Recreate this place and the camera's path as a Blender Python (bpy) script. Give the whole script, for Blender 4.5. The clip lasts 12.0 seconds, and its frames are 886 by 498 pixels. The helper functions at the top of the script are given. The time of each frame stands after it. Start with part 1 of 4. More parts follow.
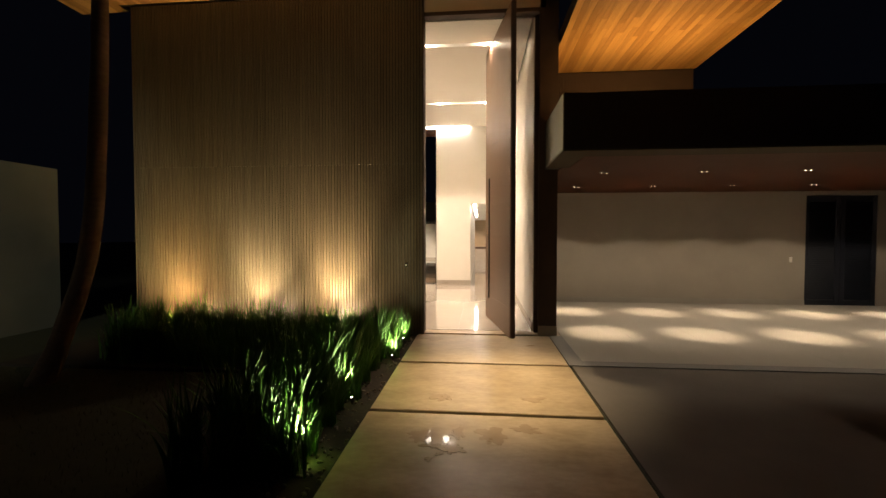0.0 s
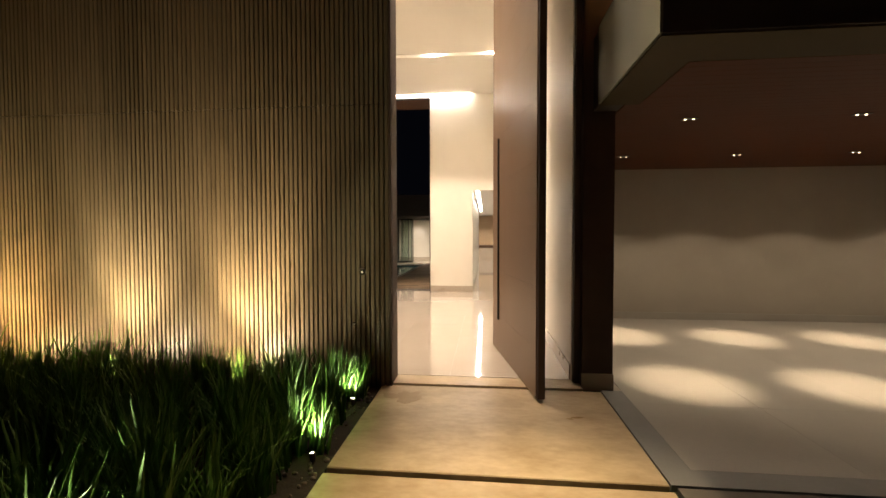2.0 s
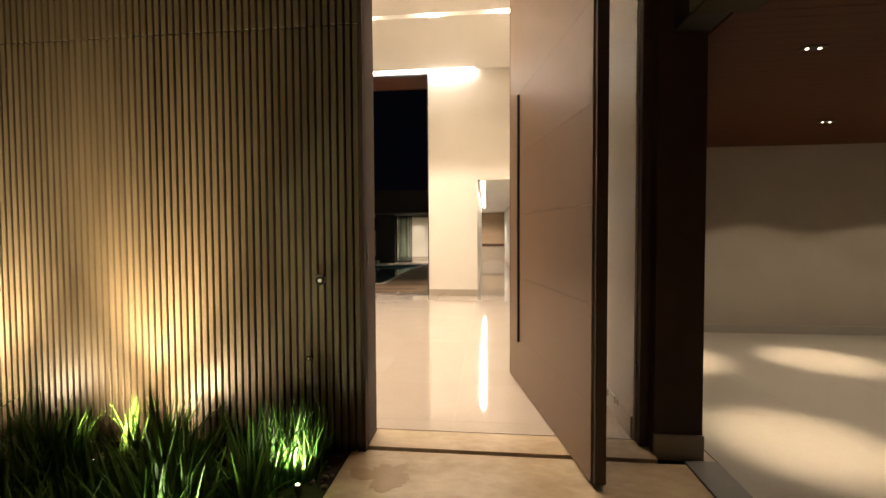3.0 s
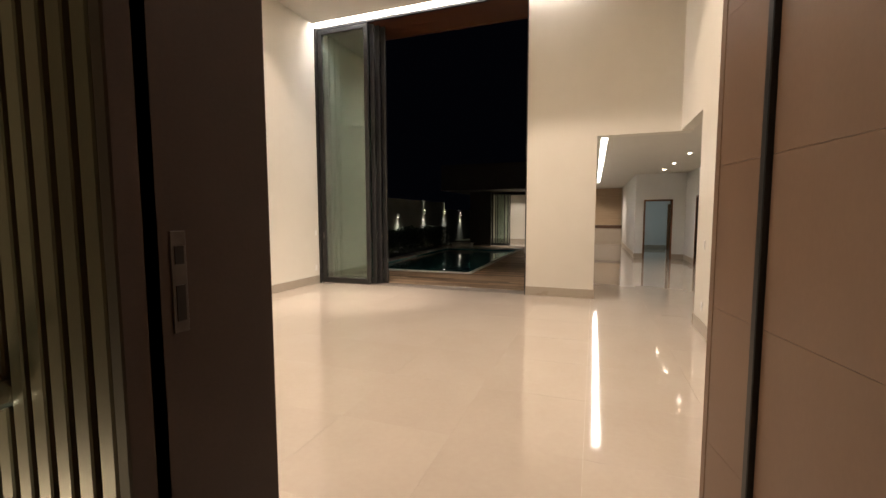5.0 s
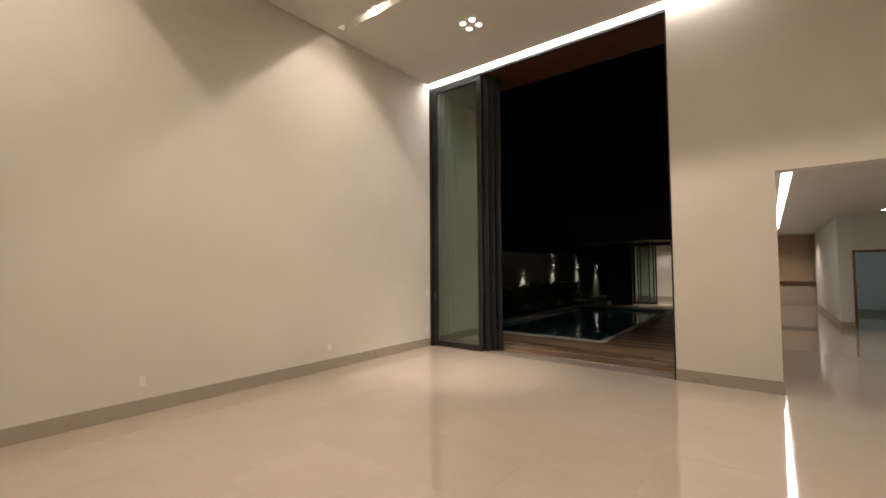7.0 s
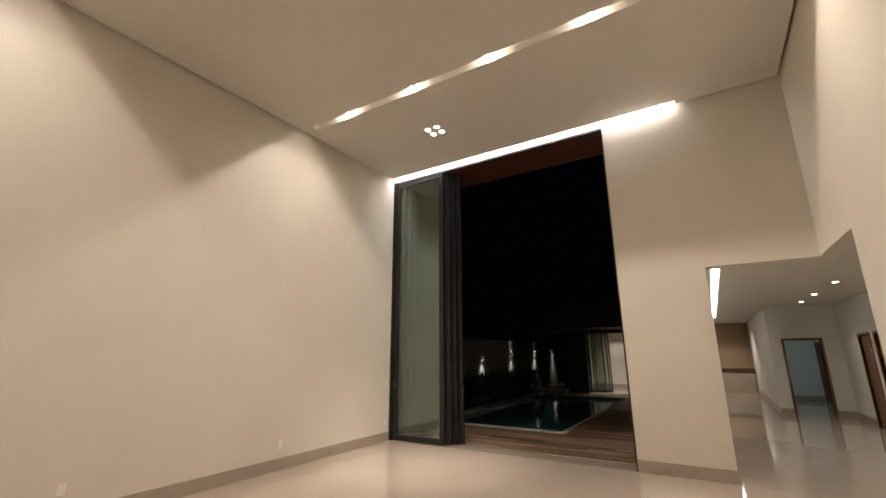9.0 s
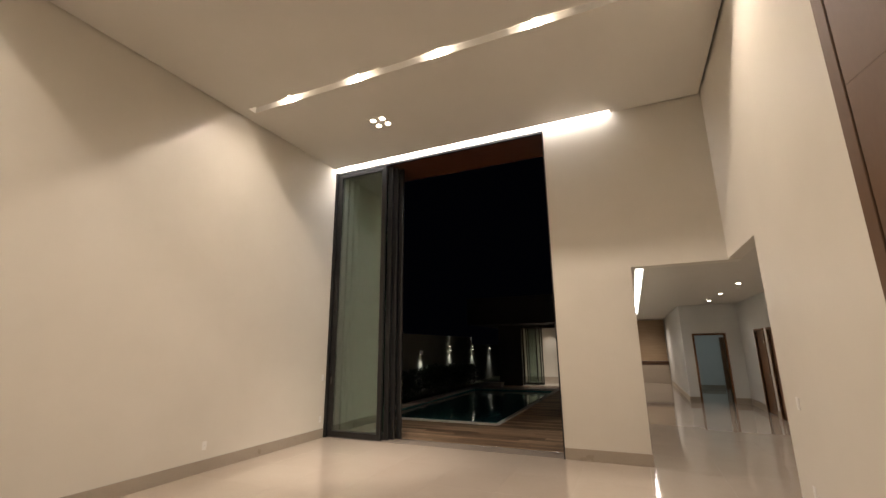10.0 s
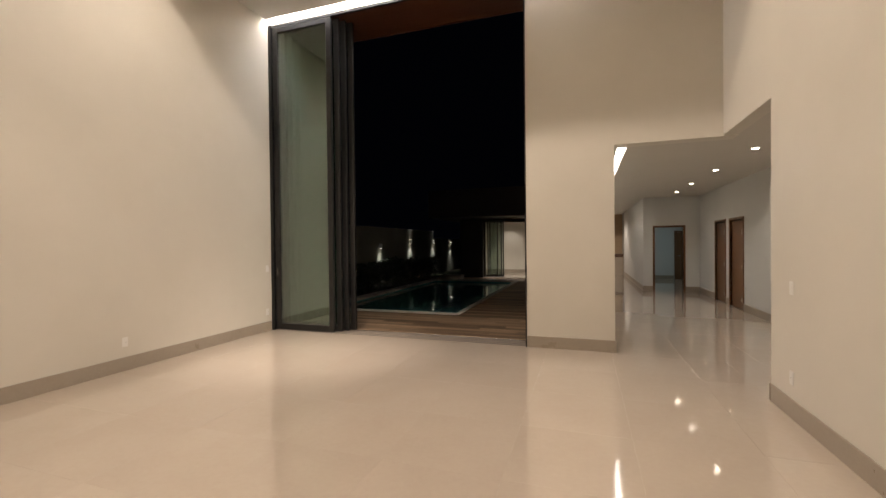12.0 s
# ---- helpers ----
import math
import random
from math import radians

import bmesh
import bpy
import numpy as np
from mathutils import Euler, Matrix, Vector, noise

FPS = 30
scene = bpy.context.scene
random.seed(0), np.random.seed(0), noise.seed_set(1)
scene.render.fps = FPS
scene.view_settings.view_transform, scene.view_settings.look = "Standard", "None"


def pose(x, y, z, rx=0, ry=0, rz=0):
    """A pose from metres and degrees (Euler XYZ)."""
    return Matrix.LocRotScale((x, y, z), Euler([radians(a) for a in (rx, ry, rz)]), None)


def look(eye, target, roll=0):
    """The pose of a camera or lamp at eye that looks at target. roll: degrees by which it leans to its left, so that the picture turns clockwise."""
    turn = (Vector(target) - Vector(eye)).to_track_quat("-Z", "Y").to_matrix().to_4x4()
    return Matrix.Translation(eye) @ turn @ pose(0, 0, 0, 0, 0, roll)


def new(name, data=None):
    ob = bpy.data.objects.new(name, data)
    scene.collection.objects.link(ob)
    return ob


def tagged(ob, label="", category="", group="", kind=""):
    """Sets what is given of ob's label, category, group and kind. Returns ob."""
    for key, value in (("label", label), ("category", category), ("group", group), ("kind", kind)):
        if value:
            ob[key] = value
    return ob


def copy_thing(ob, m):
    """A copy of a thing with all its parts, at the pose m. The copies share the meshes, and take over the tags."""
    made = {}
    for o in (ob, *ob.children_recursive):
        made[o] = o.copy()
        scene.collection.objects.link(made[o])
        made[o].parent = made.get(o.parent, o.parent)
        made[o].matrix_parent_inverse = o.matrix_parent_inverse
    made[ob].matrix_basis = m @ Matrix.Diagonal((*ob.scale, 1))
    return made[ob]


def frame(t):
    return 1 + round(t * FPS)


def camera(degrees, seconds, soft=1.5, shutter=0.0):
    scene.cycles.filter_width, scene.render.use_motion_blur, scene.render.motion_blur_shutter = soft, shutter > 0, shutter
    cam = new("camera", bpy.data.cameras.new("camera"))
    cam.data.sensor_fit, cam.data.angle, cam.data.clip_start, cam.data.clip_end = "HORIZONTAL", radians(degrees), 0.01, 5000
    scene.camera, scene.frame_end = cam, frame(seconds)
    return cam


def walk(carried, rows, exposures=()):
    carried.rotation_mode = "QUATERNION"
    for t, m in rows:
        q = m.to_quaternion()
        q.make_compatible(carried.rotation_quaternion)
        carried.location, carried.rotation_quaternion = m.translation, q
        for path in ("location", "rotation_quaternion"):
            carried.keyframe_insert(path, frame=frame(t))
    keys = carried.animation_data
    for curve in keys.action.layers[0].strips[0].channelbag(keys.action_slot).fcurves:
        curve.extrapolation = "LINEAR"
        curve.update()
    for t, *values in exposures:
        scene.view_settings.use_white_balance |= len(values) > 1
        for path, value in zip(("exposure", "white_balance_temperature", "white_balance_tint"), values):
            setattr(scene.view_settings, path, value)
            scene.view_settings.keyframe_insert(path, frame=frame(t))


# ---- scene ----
cam = camera(93.1, 12.0)
PATH = [
    (0, (1.042, -7.788, 1.791), (0.864, -5.797, 1.731), 0.0),
    (0.5, (1.097, -7.052, 1.714), (0.9, -5.063, 1.646), -0.1),
    (1, (1.078, -6.28, 1.68), (0.878, -4.291, 1.611), -0.1),
    (1.5, (1.082, -5.483, 1.671), (0.884, -3.494, 1.604), -0.1),
    (2, (1.039, -4.713, 1.668), (0.839, -2.724, 1.604), -0.1),
    (2.5, (0.967, -3.926, 1.633), (0.771, -1.936, 1.575), -0.2),
    (3, (0.892, -3.129, 1.593), (0.688, -1.141, 1.526), -0.3),
    (3.5, (0.827, -2.369, 1.562), (0.597, -0.384, 1.471), -0.1),
    (5.5, (0.578, -0.118, 1.58), (-0.293, 1.674, 1.412), -0.5),
    (6, (0.526, 0.195, 1.618), (-0.526, 1.891, 1.493), -0.6),
    (6.5, (0.559, 0.439, 1.679), (-0.613, 2.059, 1.642), -0.4),
    (7, (0.576, 0.512, 1.724), (-0.651, 2.089, 1.811), -0.4),
    (9, (0.599, 0.295, 1.747), (-0.426, 1.942, 2.231), -0.4),
    (9.5, (0.599, 0.277, 1.752), (-0.305, 1.991, 2.247), -0.5),
    (10, (0.582, 0.305, 1.744), (-0.202, 2.087, 2.203), -0.6),
    (10.5, (0.546, 0.356, 1.696), (-0.143, 2.197, 2.066), -0.7),
    (11, (0.492, 0.484, 1.66), (-0.144, 2.366, 1.89), -0.6),
    (11.5, (0.405, 0.787, 1.619), (-0.215, 2.686, 1.705), -0.6),
    (12, (0.266, 1.205, 1.599), (-0.376, 3.099, 1.575), -0.6),
]
walk(cam, [(t, look(eye, target, roll)) for t, eye, target, roll in PATH],
     exposures=[(0.0, 1.3, 6950, 9), (2.5, 1.32, 6950, 9), (3.6, 1.22, 6900, 9), (5.5, 0.25, 6500, 10), (7.0, -0.06, 6500, 10), (10.0, -0.04, 6500, 10), (11.5, -0.05, 6500, 10), (12.0, 0.0, 6500, 10)])

# ---- world and large lights ----
world = bpy.data.worlds.new("night_sky")
scene.world = world
world.use_nodes = True
world.node_tree.nodes["Background"].inputs[0].default_value = (0.16, 0.18, 0.34, 1)
world.node_tree.nodes["Background"].inputs[1].default_value = 0.0028

WARM = (1.0, 0.845, 0.715)
NEUTRAL = (1.0, 0.90, 0.80)
AMBER = (1.0, 0.62, 0.24)

SLOT_W, SPOT_DROP = 172.0, 0.075     # living room spots: watts, height above the ceiling plane


def lamp(name, kind, m, watts, colour, size=0.03, cone=60, blend=0.3, size_y=None):
    d = bpy.data.lights.new(name, kind)
    d.energy, d.color = watts, colour
    if kind == "AREA":
        d.shape = "RECTANGLE" if size_y else "DISK"
        d.size = size
        if size_y:
            d.size_y = size_y
    else:
        d.shadow_soft_size = size
    if kind == "SPOT":
        d.spot_size, d.spot_blend = radians(cone), blend
    ob = new(name, d)
    ob.matrix_world = m
    return ob


def down(x, y, z):
    return pose(x, y, z)


def up(x, y, z):
    return pose(x, y, z, 180)


SPOT_X = (-4.296, -2.92, -1.547, -0.156, 1.225)
SLOT_Y = (1.15, 5.0)
CEIL = 5.81
for sy in SLOT_Y:
    for sx in SPOT_X:
        lamp("slot_spot", "SPOT", down(sx, sy, CEIL + SPOT_DROP), SLOT_W * (0.72 if sy < 2 else 1.0) * (0.84 if sx < -4 else 0.65 if sx > 1 and sy < 2 else 1.0), WARM, 0.008, 160, 0.85)
        lamp("slot_glow", "POINT", down(sx, sy, CEIL + 0.055), 9, WARM, 0.02)
lamp("quad_spot", "SPOT", look((-3.27, 6.25, CEIL - 0.012), (-3.85, 6.80, 0)), 1250, WARM, 0.05, 48, 1.0)
lamp("cove_led", "AREA", down(-2.37, 7.668, CEIL + 0.10), 58, (1.0, 0.94, 0.95), 5.9, size_y=0.10)
GALLERY_SPOTS = ((2.75, 8.88), (2.75, 10.93), (2.75, 12.98), (2.75, 14.75))
for gx, gy in GALLERY_SPOTS[:3]:
    lamp("gallery_spot", "SPOT", down(gx, gy, 3.005), 70, NEUTRAL, 0.04, 110, 1.0)
lamp("gallery_spot", "SPOT", down(2.75, 14.6, 3.005), 26, NEUTRAL, 0.04, 120, 0.9)
lamp("gallery_led", "AREA", down(0.805, 14.0, 3.09), 95, (1.0, 0.9, 0.82), 0.12, size_y=11.8)
lamp("bedroom_light", "AREA", down(2.9, 18.6, 2.85), 9, (0.80, 0.97, 1.0), 0.9)
for gx in (-0.6, 1.0):
    lamp("gourmet_light", "SPOT", down(gx, 22.1, 2.98), 190, WARM, 0.04, 146, 1.0)
for gx, gy, watts in ((-2.6, 22.2, 150), (-4.2, 22.2, 150), (-3.56, 23.6, 50)):
    lamp("annex_light", "SPOT", down(gx, gy, 2.72), watts, NEUTRAL, 0.04, 116, 1.0)
GARAGE_SPOTS = [(gx, gy) for gx in (3.34, 5.12, 6.90, 8.68, 10.46) for gy in (0.337, 2.622)]
for gx, gy in GARAGE_SPOTS:
    lamp("garage_spot", "SPOT", down(gx, gy, 2.965), 290, (1.0, 0.80, 0.56), 0.03, 31, 1.0)
    lamp("garage_spill", "SPOT", down(gx, gy, 2.966), 34, (1.0, 0.82, 0.62), 0.04, 105, 0.22)
WALL_UPS = ((-4.65, -0.72), (-3.06, -0.72), (-1.63, -0.72))
for (wx, wy), tone, watts, lift in zip(WALL_UPS, ((1.0, 0.66, 0.28), (1.0, 0.78, 0.50), (1.0, 0.76, 0.46)), (92, 96, 92), (1.6, 2.7, 3.6)):
    lamp("wall_uplight", "SPOT", look((wx, wy, 0.16), (wx, -0.12, 0.80)), watts, tone, 0.07, 136, 1.0)
    lamp("wall_beam", "SPOT", look((wx, wy, 0.16), (wx, -0.12, 1.25)), watts * lift, tone, 0.06, 62, 1.0)
PLANT_UPS = ((-0.37, -4.58), (-0.35, -3.36), (-0.25, -1.72), (-0.28, -0.66))
for (wx, wy), watts, cone, aim in zip(PLANT_UPS, (105, 50, 34, 22), (76, 62, 84, 100), ((-0.14, 0.05, 0.8), (-0.10, 0.05, 0.8), (-0.10, 0.50, 0.9), (-0.25, 0.35, 0.9))):
    lamp("plant_uplight", "SPOT", look((wx, wy, 0.06), (wx + aim[0], wy + aim[1], aim[2])), watts, (0.96, 1.0, 0.66), 0.02, cone, 1.0)
for wx in (-5.2, -3.35):
    lamp("plant_uplight", "SPOT", look((wx, -0.85, 0.06), (wx + 0.05, -0.7, 0.8)), 30, (0.95, 1.0, 0.6), 0.02, 90, 0.9)
lamp("canopy_led", "AREA", pose(3.95, -0.2, 3.86, 180), 17, AMBER, 2.4, size_y=0.12)
# two unseen spots added high over the entrance to brighten the path slabs
PATH_FILLS = ((0.45, -1.35), (1.75, -1.35))
for ex, ey in PATH_FILLS:
    lamp("path_fill", "SPOT", look((ex, ey, 6.22), (0.5 * ex + 0.7, ey - 1.2, 0)), 520, (1.0, 0.79, 0.50), 0.04, 32, 1.0)
# unseen fill spot, added to brighten the boundary wall; stands for no known lamp
lamp("boundary_wall_fill", "SPOT", look((-5.2, -14.0, 5.0), (-7.6, -0.8, 1.6)), 600, (0.95, 1.0, 0.86), 0.3, 34, 1.0)
SCONCES = ((16.83, 1.55), (19.97, 1.72), (23.2, 1.73), (26.35, 1.63))
for sy, sz in SCONCES:
    lamp("sconce_down", "SPOT", look((-7.66, sy, sz - 0.10), (-7.72, sy, 0)), 38, (1, 0.95, 0.90), 0.02, 78, 1.0)
    if sy > 18:
        lamp("sconce_up", "SPOT", look((-7.66, sy, sz + 0.10), (-7.72, sy, 4)), 10, (1, 0.95, 0.90), 0.02, 60, 1.0)

# ---- materials ----


def material(name, dark, light, rough=0.5, scale=3.0, bump=0.0, fine=60.0, metal=0.0, stretch=(1, 1, 1), rough_var=0.08, per_piece=0.0, spec=0.5, detail=5.0, window=(0.0, 1.0)):
    m = bpy.data.materials.new(name)
    m.use_nodes = True
    nt = m.node_tree
    p = nt.nodes["Principled BSDF"]
    mp = nt.nodes.new("ShaderNodeMapping")
    mp.inputs["Scale"].default_value = stretch
    geo = nt.nodes.new("ShaderNodeNewGeometry")
    nt.links.new(geo.outputs["Position"], mp.inputs["Vector"])
    vec = mp.outputs["Vector"]
    if per_piece:
        info = nt.nodes.new("ShaderNodeObjectInfo")
        mul = nt.nodes.new("ShaderNodeMath")
        mul.operation = "MULTIPLY"
        mul.inputs[1].default_value = 37.0
        nt.links.new(info.outputs["Random"], mul.inputs[0])
        add = nt.nodes.new("ShaderNodeVectorMath")
        add.operation = "ADD"
        nt.links.new(vec, add.inputs[0])
        nt.links.new(mul.outputs[0], add.inputs[1])
        vec = add.outputs[0]
    n1 = nt.nodes.new("ShaderNodeTexNoise")
    n1.inputs["Scale"].default_value, n1.inputs["Detail"].default_value = scale, detail
    n1.inputs["Roughness"].default_value = 0.6
    n2 = nt.nodes.new("ShaderNodeTexNoise")
    n2.inputs["Scale"].default_value, n2.inputs["Detail"].default_value = fine, 3
    nt.links.new(vec, n1.inputs["Vector"])
    nt.links.new(vec, n2.inputs["Vector"])
    blend = nt.nodes.new("ShaderNodeMath")
    blend.operation = "MULTIPLY_ADD"
    blend.inputs[1].default_value = 0.3
    nt.links.new(n2.outputs["Fac"], blend.inputs[0])
    half = nt.nodes.new("ShaderNodeMath")
    half.operation = "MULTIPLY"
    half.inputs[1].default_value = 0.7
    nt.links.new(n1.outputs["Fac"], half.inputs[0])
    nt.links.new(half.outputs[0], blend.inputs[2])
    fac = blend.outputs[0]
    if per_piece:
        sub = nt.nodes.new("ShaderNodeMath")
        sub.operation = "SUBTRACT"
        sub.inputs[1].default_value = 0.5
        nt.links.new(info.outputs["Random"], sub.inputs[0])
        pa = nt.nodes.new("ShaderNodeMath")
        pa.operation = "MULTIPLY_ADD"
        pa.inputs[1].default_value = per_piece
        nt.links.new(sub.outputs[0], pa.inputs[0])
        nt.links.new(fac, pa.inputs[2])
        fac = pa.outputs[0]
    ramp = nt.nodes.new("ShaderNodeValToRGB")
    ramp.color_ramp.elements[0].position, ramp.color_ramp.elements[1].position = 0.3, 0.7
    ramp.color_ramp.elements[0].color, ramp.color_ramp.elements[1].color = (*dark, 1), (*light, 1)
    nt.links.new(fac, ramp.inputs[0])
    nt.links.new(ramp.outputs[0], p.inputs["Base Color"])
    rr = nt.nodes.new("ShaderNodeMapRange")
    rr.inputs["To Min"].default_value, rr.inputs["To Max"].default_value = max(0.02, rough - rough_var), min(1, rough + rough_var)
    rr.inputs["From Min"].default_value, rr.inputs["From Max"].default_value = window
    nt.links.new(n1.outputs["Fac"], rr.inputs["Value"])
    nt.links.new(rr.outputs[0], p.inputs["Roughness"])
    p.inputs["Metallic"].default_value = metal
    p.inputs["Specular IOR Level"].default_value = spec
    if bump:
        b = nt.nodes.new("ShaderNodeBump")
        b.inputs["Strength"].default_value, b.inputs["Distance"].default_value = 1.0, bump
        nt.links.new(blend.outputs[0], b.inputs["Height"])
        nt.links.new(b.outputs[0], p.inputs["Normal"])
    return m


def glow(name, colour, strength):
    m = bpy.data.materials.new(name)
    m.use_nodes = True
    p = m.node_tree.nodes["Principled BSDF"]
    p.inputs["Base Color"].default_value = (0.8, 0.8, 0.8, 1)
    p.inputs["Emission Color"].default_value, p.inputs["Emission Strength"].default_value = (*colour, 1), strength
    return m


def glass(name, tint, rough=0.0):
    m = bpy.data.materials.new(name)
    m.use_nodes = True
    p = m.node_tree.nodes["Principled BSDF"]
    p.inputs["Base Color"].default_value = (*tint, 1)
    p.inputs["Transmission Weight"].default_value, p.inputs["Roughness"].default_value, p.inputs["IOR"].default_value = 1.0, rough, 1.45
    return m


def pane_glass(name, tint, mirror):
    """Clear sheet glass: tinted see-through with gloss that grows at a slant."""
    m = bpy.data.materials.new(name)
    m.use_nodes = True
    nt = m.node_tree
    nt.nodes.remove(nt.nodes["Principled BSDF"])
    see, gloss, mix = nt.nodes.new("ShaderNodeBsdfTransparent"), nt.nodes.new("ShaderNodeBsdfGlossy"), nt.nodes.new("ShaderNodeMixShader")
    see.inputs["Color"].default_value = (*tint, 1)
    gloss.inputs["Color"].default_value, gloss.inputs["Roughness"].default_value = (0.93, 1.0, 0.96, 1), 0.015
    lw = nt.nodes.new("ShaderNodeLayerWeight")
    lw.inputs["Blend"].default_value = 0.5
    power = nt.nodes.new("ShaderNodeMath")
    power.operation = "POWER"
    power.inputs[1].default_value = 4.0
    rise = nt.nodes.new("ShaderNodeMath")
    rise.operation = "MULTIPLY_ADD"
    rise.inputs[1].default_value, rise.inputs[2].default_value = 0.7, mirror
    nt.links.new(lw.outputs["Facing"], power.inputs[0])
    nt.links.new(power.outputs[0], rise.inputs[0])
    nt.links.new(rise.outputs[0], mix.inputs["Fac"])
    nt.links.new(see.outputs[0], mix.inputs[1])
    nt.links.new(gloss.outputs[0], mix.inputs[2])
    nt.links.new(mix.outputs[0], nt.nodes["Material Output"].inputs["Surface"])
    return m


PAINT = material("cream_wall_paint", (0.65, 0.61, 0.532), (0.70, 0.66, 0.582), 0.40, 1.2, 0.0006, 180, rough_var=0.03)
PAINT_CEIL = material("ceiling_paint", (0.62, 0.595, 0.54), (0.66, 0.635, 0.58), 0.7, 1.0, 0.0004, 200)
PAINT_GREY = material("cool_white_paint", (0.62, 0.62, 0.60), (0.68, 0.68, 0.66), 0.55, 1.2, 0.0005, 180)
GARAGE_PAINT = material("taupe_garage_paint", (0.325, 0.29, 0.245), (0.375, 0.335, 0.285), 0.6, 1.5, 0.0008, 150)
TILE = material("polished_porcelain", (0.485, 0.405, 0.33), (0.535, 0.455, 0.375), 0.08, 1.1, 0.0, 25, rough_var=0.015, per_piece=0.08, spec=1.0)
TILE.node_tree.nodes["Principled BSDF"].inputs["Coat Weight"].default_value = 0.45
TILE.node_tree.nodes["Principled BSDF"].inputs["Coat Roughness"].default_value = 0.04
JOINT = material("pale_tile_joint", (0.58, 0.51, 0.43), (0.66, 0.585, 0.50), 0.55, 14)
GROUT = material("tile_grout", (0.40, 0.345, 0.29), (0.45, 0.39, 0.33), 0.8, 20)
SKIRT = material("taupe_baseboard", (0.34, 0.29, 0.23), (0.39, 0.335, 0.27), 0.3, 2.5, 0.0, 40)
STONE = material("travertine_slab", (0.30, 0.205, 0.108), (0.55, 0.43, 0.28), 0.36, 2.4, 0.0010, 14, stretch=(0.8, 1.5, 1), rough_var=0.10, per_piece=0.15, detail=6, window=(0.25, 0.75))
GARAGE_TILE = material("light_garage_porcelain", (0.32, 0.295, 0.26), (0.375, 0.345, 0.305), 0.42, 1.6, 0.0005, 60, per_piece=0.1)
KERB = material("grey_stone_border", (0.17, 0.165, 0.16), (0.215, 0.21, 0.205), 0.55, 3, 0.0006, 60)
ASPHALT = material("dark_drive_paving", (0.112, 0.096, 0.082), (0.160, 0.138, 0.120), 0.75, 1.3, 0.002, 130, rough_var=0.05, spec=0.3)
LAWN = material("night_lawn", (0.020, 0.022, 0.008), (0.045, 0.045, 0.016), 0.9, 5, 0.02, 90)
SOIL = material("dark_soil", (0.012, 0.008, 0.005), (0.036, 0.023, 0.014), 0.95, 14, 0.012, 70)
PEBBLE = material("garden_pebble", (0.06, 0.045, 0.033), (0.22, 0.17, 0.13), 0.8, 30, 0.001, 90)
SLAT = material("bronze_brown_slat", (0.108, 0.084, 0.054), (0.158, 0.123, 0.082), 0.42, 1.6, 0.0004, 120, stretch=(3, 3, 0.6), per_piece=0.2)
BACKER = material("dark_slat_backing", (0.020, 0.016, 0.012), (0.035, 0.027, 0.02), 0.7, 4)
DOORSKIN = material("brown_lacquered_panel", (0.138, 0.080, 0.048), (0.168, 0.100, 0.062), 0.38, 2.0, 0.0003, 90, stretch=(1, 1, 0.4))
DARKFRAME = material("dark_brown_aluminium", (0.060, 0.042, 0.036), (0.082, 0.058, 0.048), 0.58, 3, 0.0002, 150, spec=0.25)
BLACKALU = material("black_aluminium", (0.018, 0.018, 0.018), (0.030, 0.030, 0.030), 0.34, 3, 0.0002, 150, metal=0.4)
BLUEBLACK = material("blue_black_louvre", (0.008, 0.010, 0.018), (0.016, 0.02, 0.034), 0.45, 4, 0.0002, 80)
DULLSTEEL = material("dull_bronze_steel", (0.10, 0.09, 0.085), (0.16, 0.145, 0.135), 0.45, 8, 0.0, 80, metal=0.8)
CHROME = material("satin_steel", (0.50, 0.50, 0.50), (0.62, 0.61, 0.59), 0.25, 8, 0.0, 80, metal=1.0)
SOFFIT = material("honey_wood_plank", (0.40, 0.19, 0.055), (0.66, 0.36, 0.13), 0.45, 2.2, 0.0006, 30, stretch=(9, 0.5, 1), per_piece=0.5)
REDWOOD = material("red_brown_wood_plank", (0.044, 0.0125, 0.004), (0.076, 0.021, 0.007), 0.55, 2.2, 0.0006, 30, stretch=(0.5, 9, 1), per_piece=0.4, spec=0.2)
DECKWOOD = material("weathered_deck_plank", (0.115, 0.072, 0.042), (0.42, 0.29, 0.18), 0.5, 1.7, 0.001, 26, stretch=(0.7, 9, 1), per_piece=0.5)
EAVEWOOD = material("dark_eave_plank", (0.050, 0.018, 0.009), (0.085, 0.032, 0.016), 0.45, 2.2, 0.0006, 30, stretch=(0.5, 9, 1), per_piece=0.4)
DOORWOOD = material("mahogany_door", (0.125, 0.056, 0.020), (0.215, 0.100, 0.038), 0.35, 2.0, 0.0003, 40, stretch=(8, 8, 0.6))
PANELWOOD = material("light_oak_panel", (0.42, 0.30, 0.18), (0.52, 0.39, 0.25), 0.5, 2.0, 0.0003, 30, stretch=(0.6, 8, 8))
BROWNSTONE = material("brown_worktop", (0.055, 0.028, 0.016), (0.095, 0.050, 0.028), 0.3, 6)
COPING = material("pale_pool_coping", (0.48, 0.46, 0.42), (0.60, 0.57, 0.52), 0.6, 5, 0.001, 70)
POOLTILE = material("teal_pool_tile", (0.05, 0.20, 0.22), (0.08, 0.27, 0.29), 0.25, 3)
CONCRETE = material("grey_green_render", (0.22, 0.23, 0.19), (0.30, 0.30, 0.25), 0.85, 1.0, 0.002, 70)
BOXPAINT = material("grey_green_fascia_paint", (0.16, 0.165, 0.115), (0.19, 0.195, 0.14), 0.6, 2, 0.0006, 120)
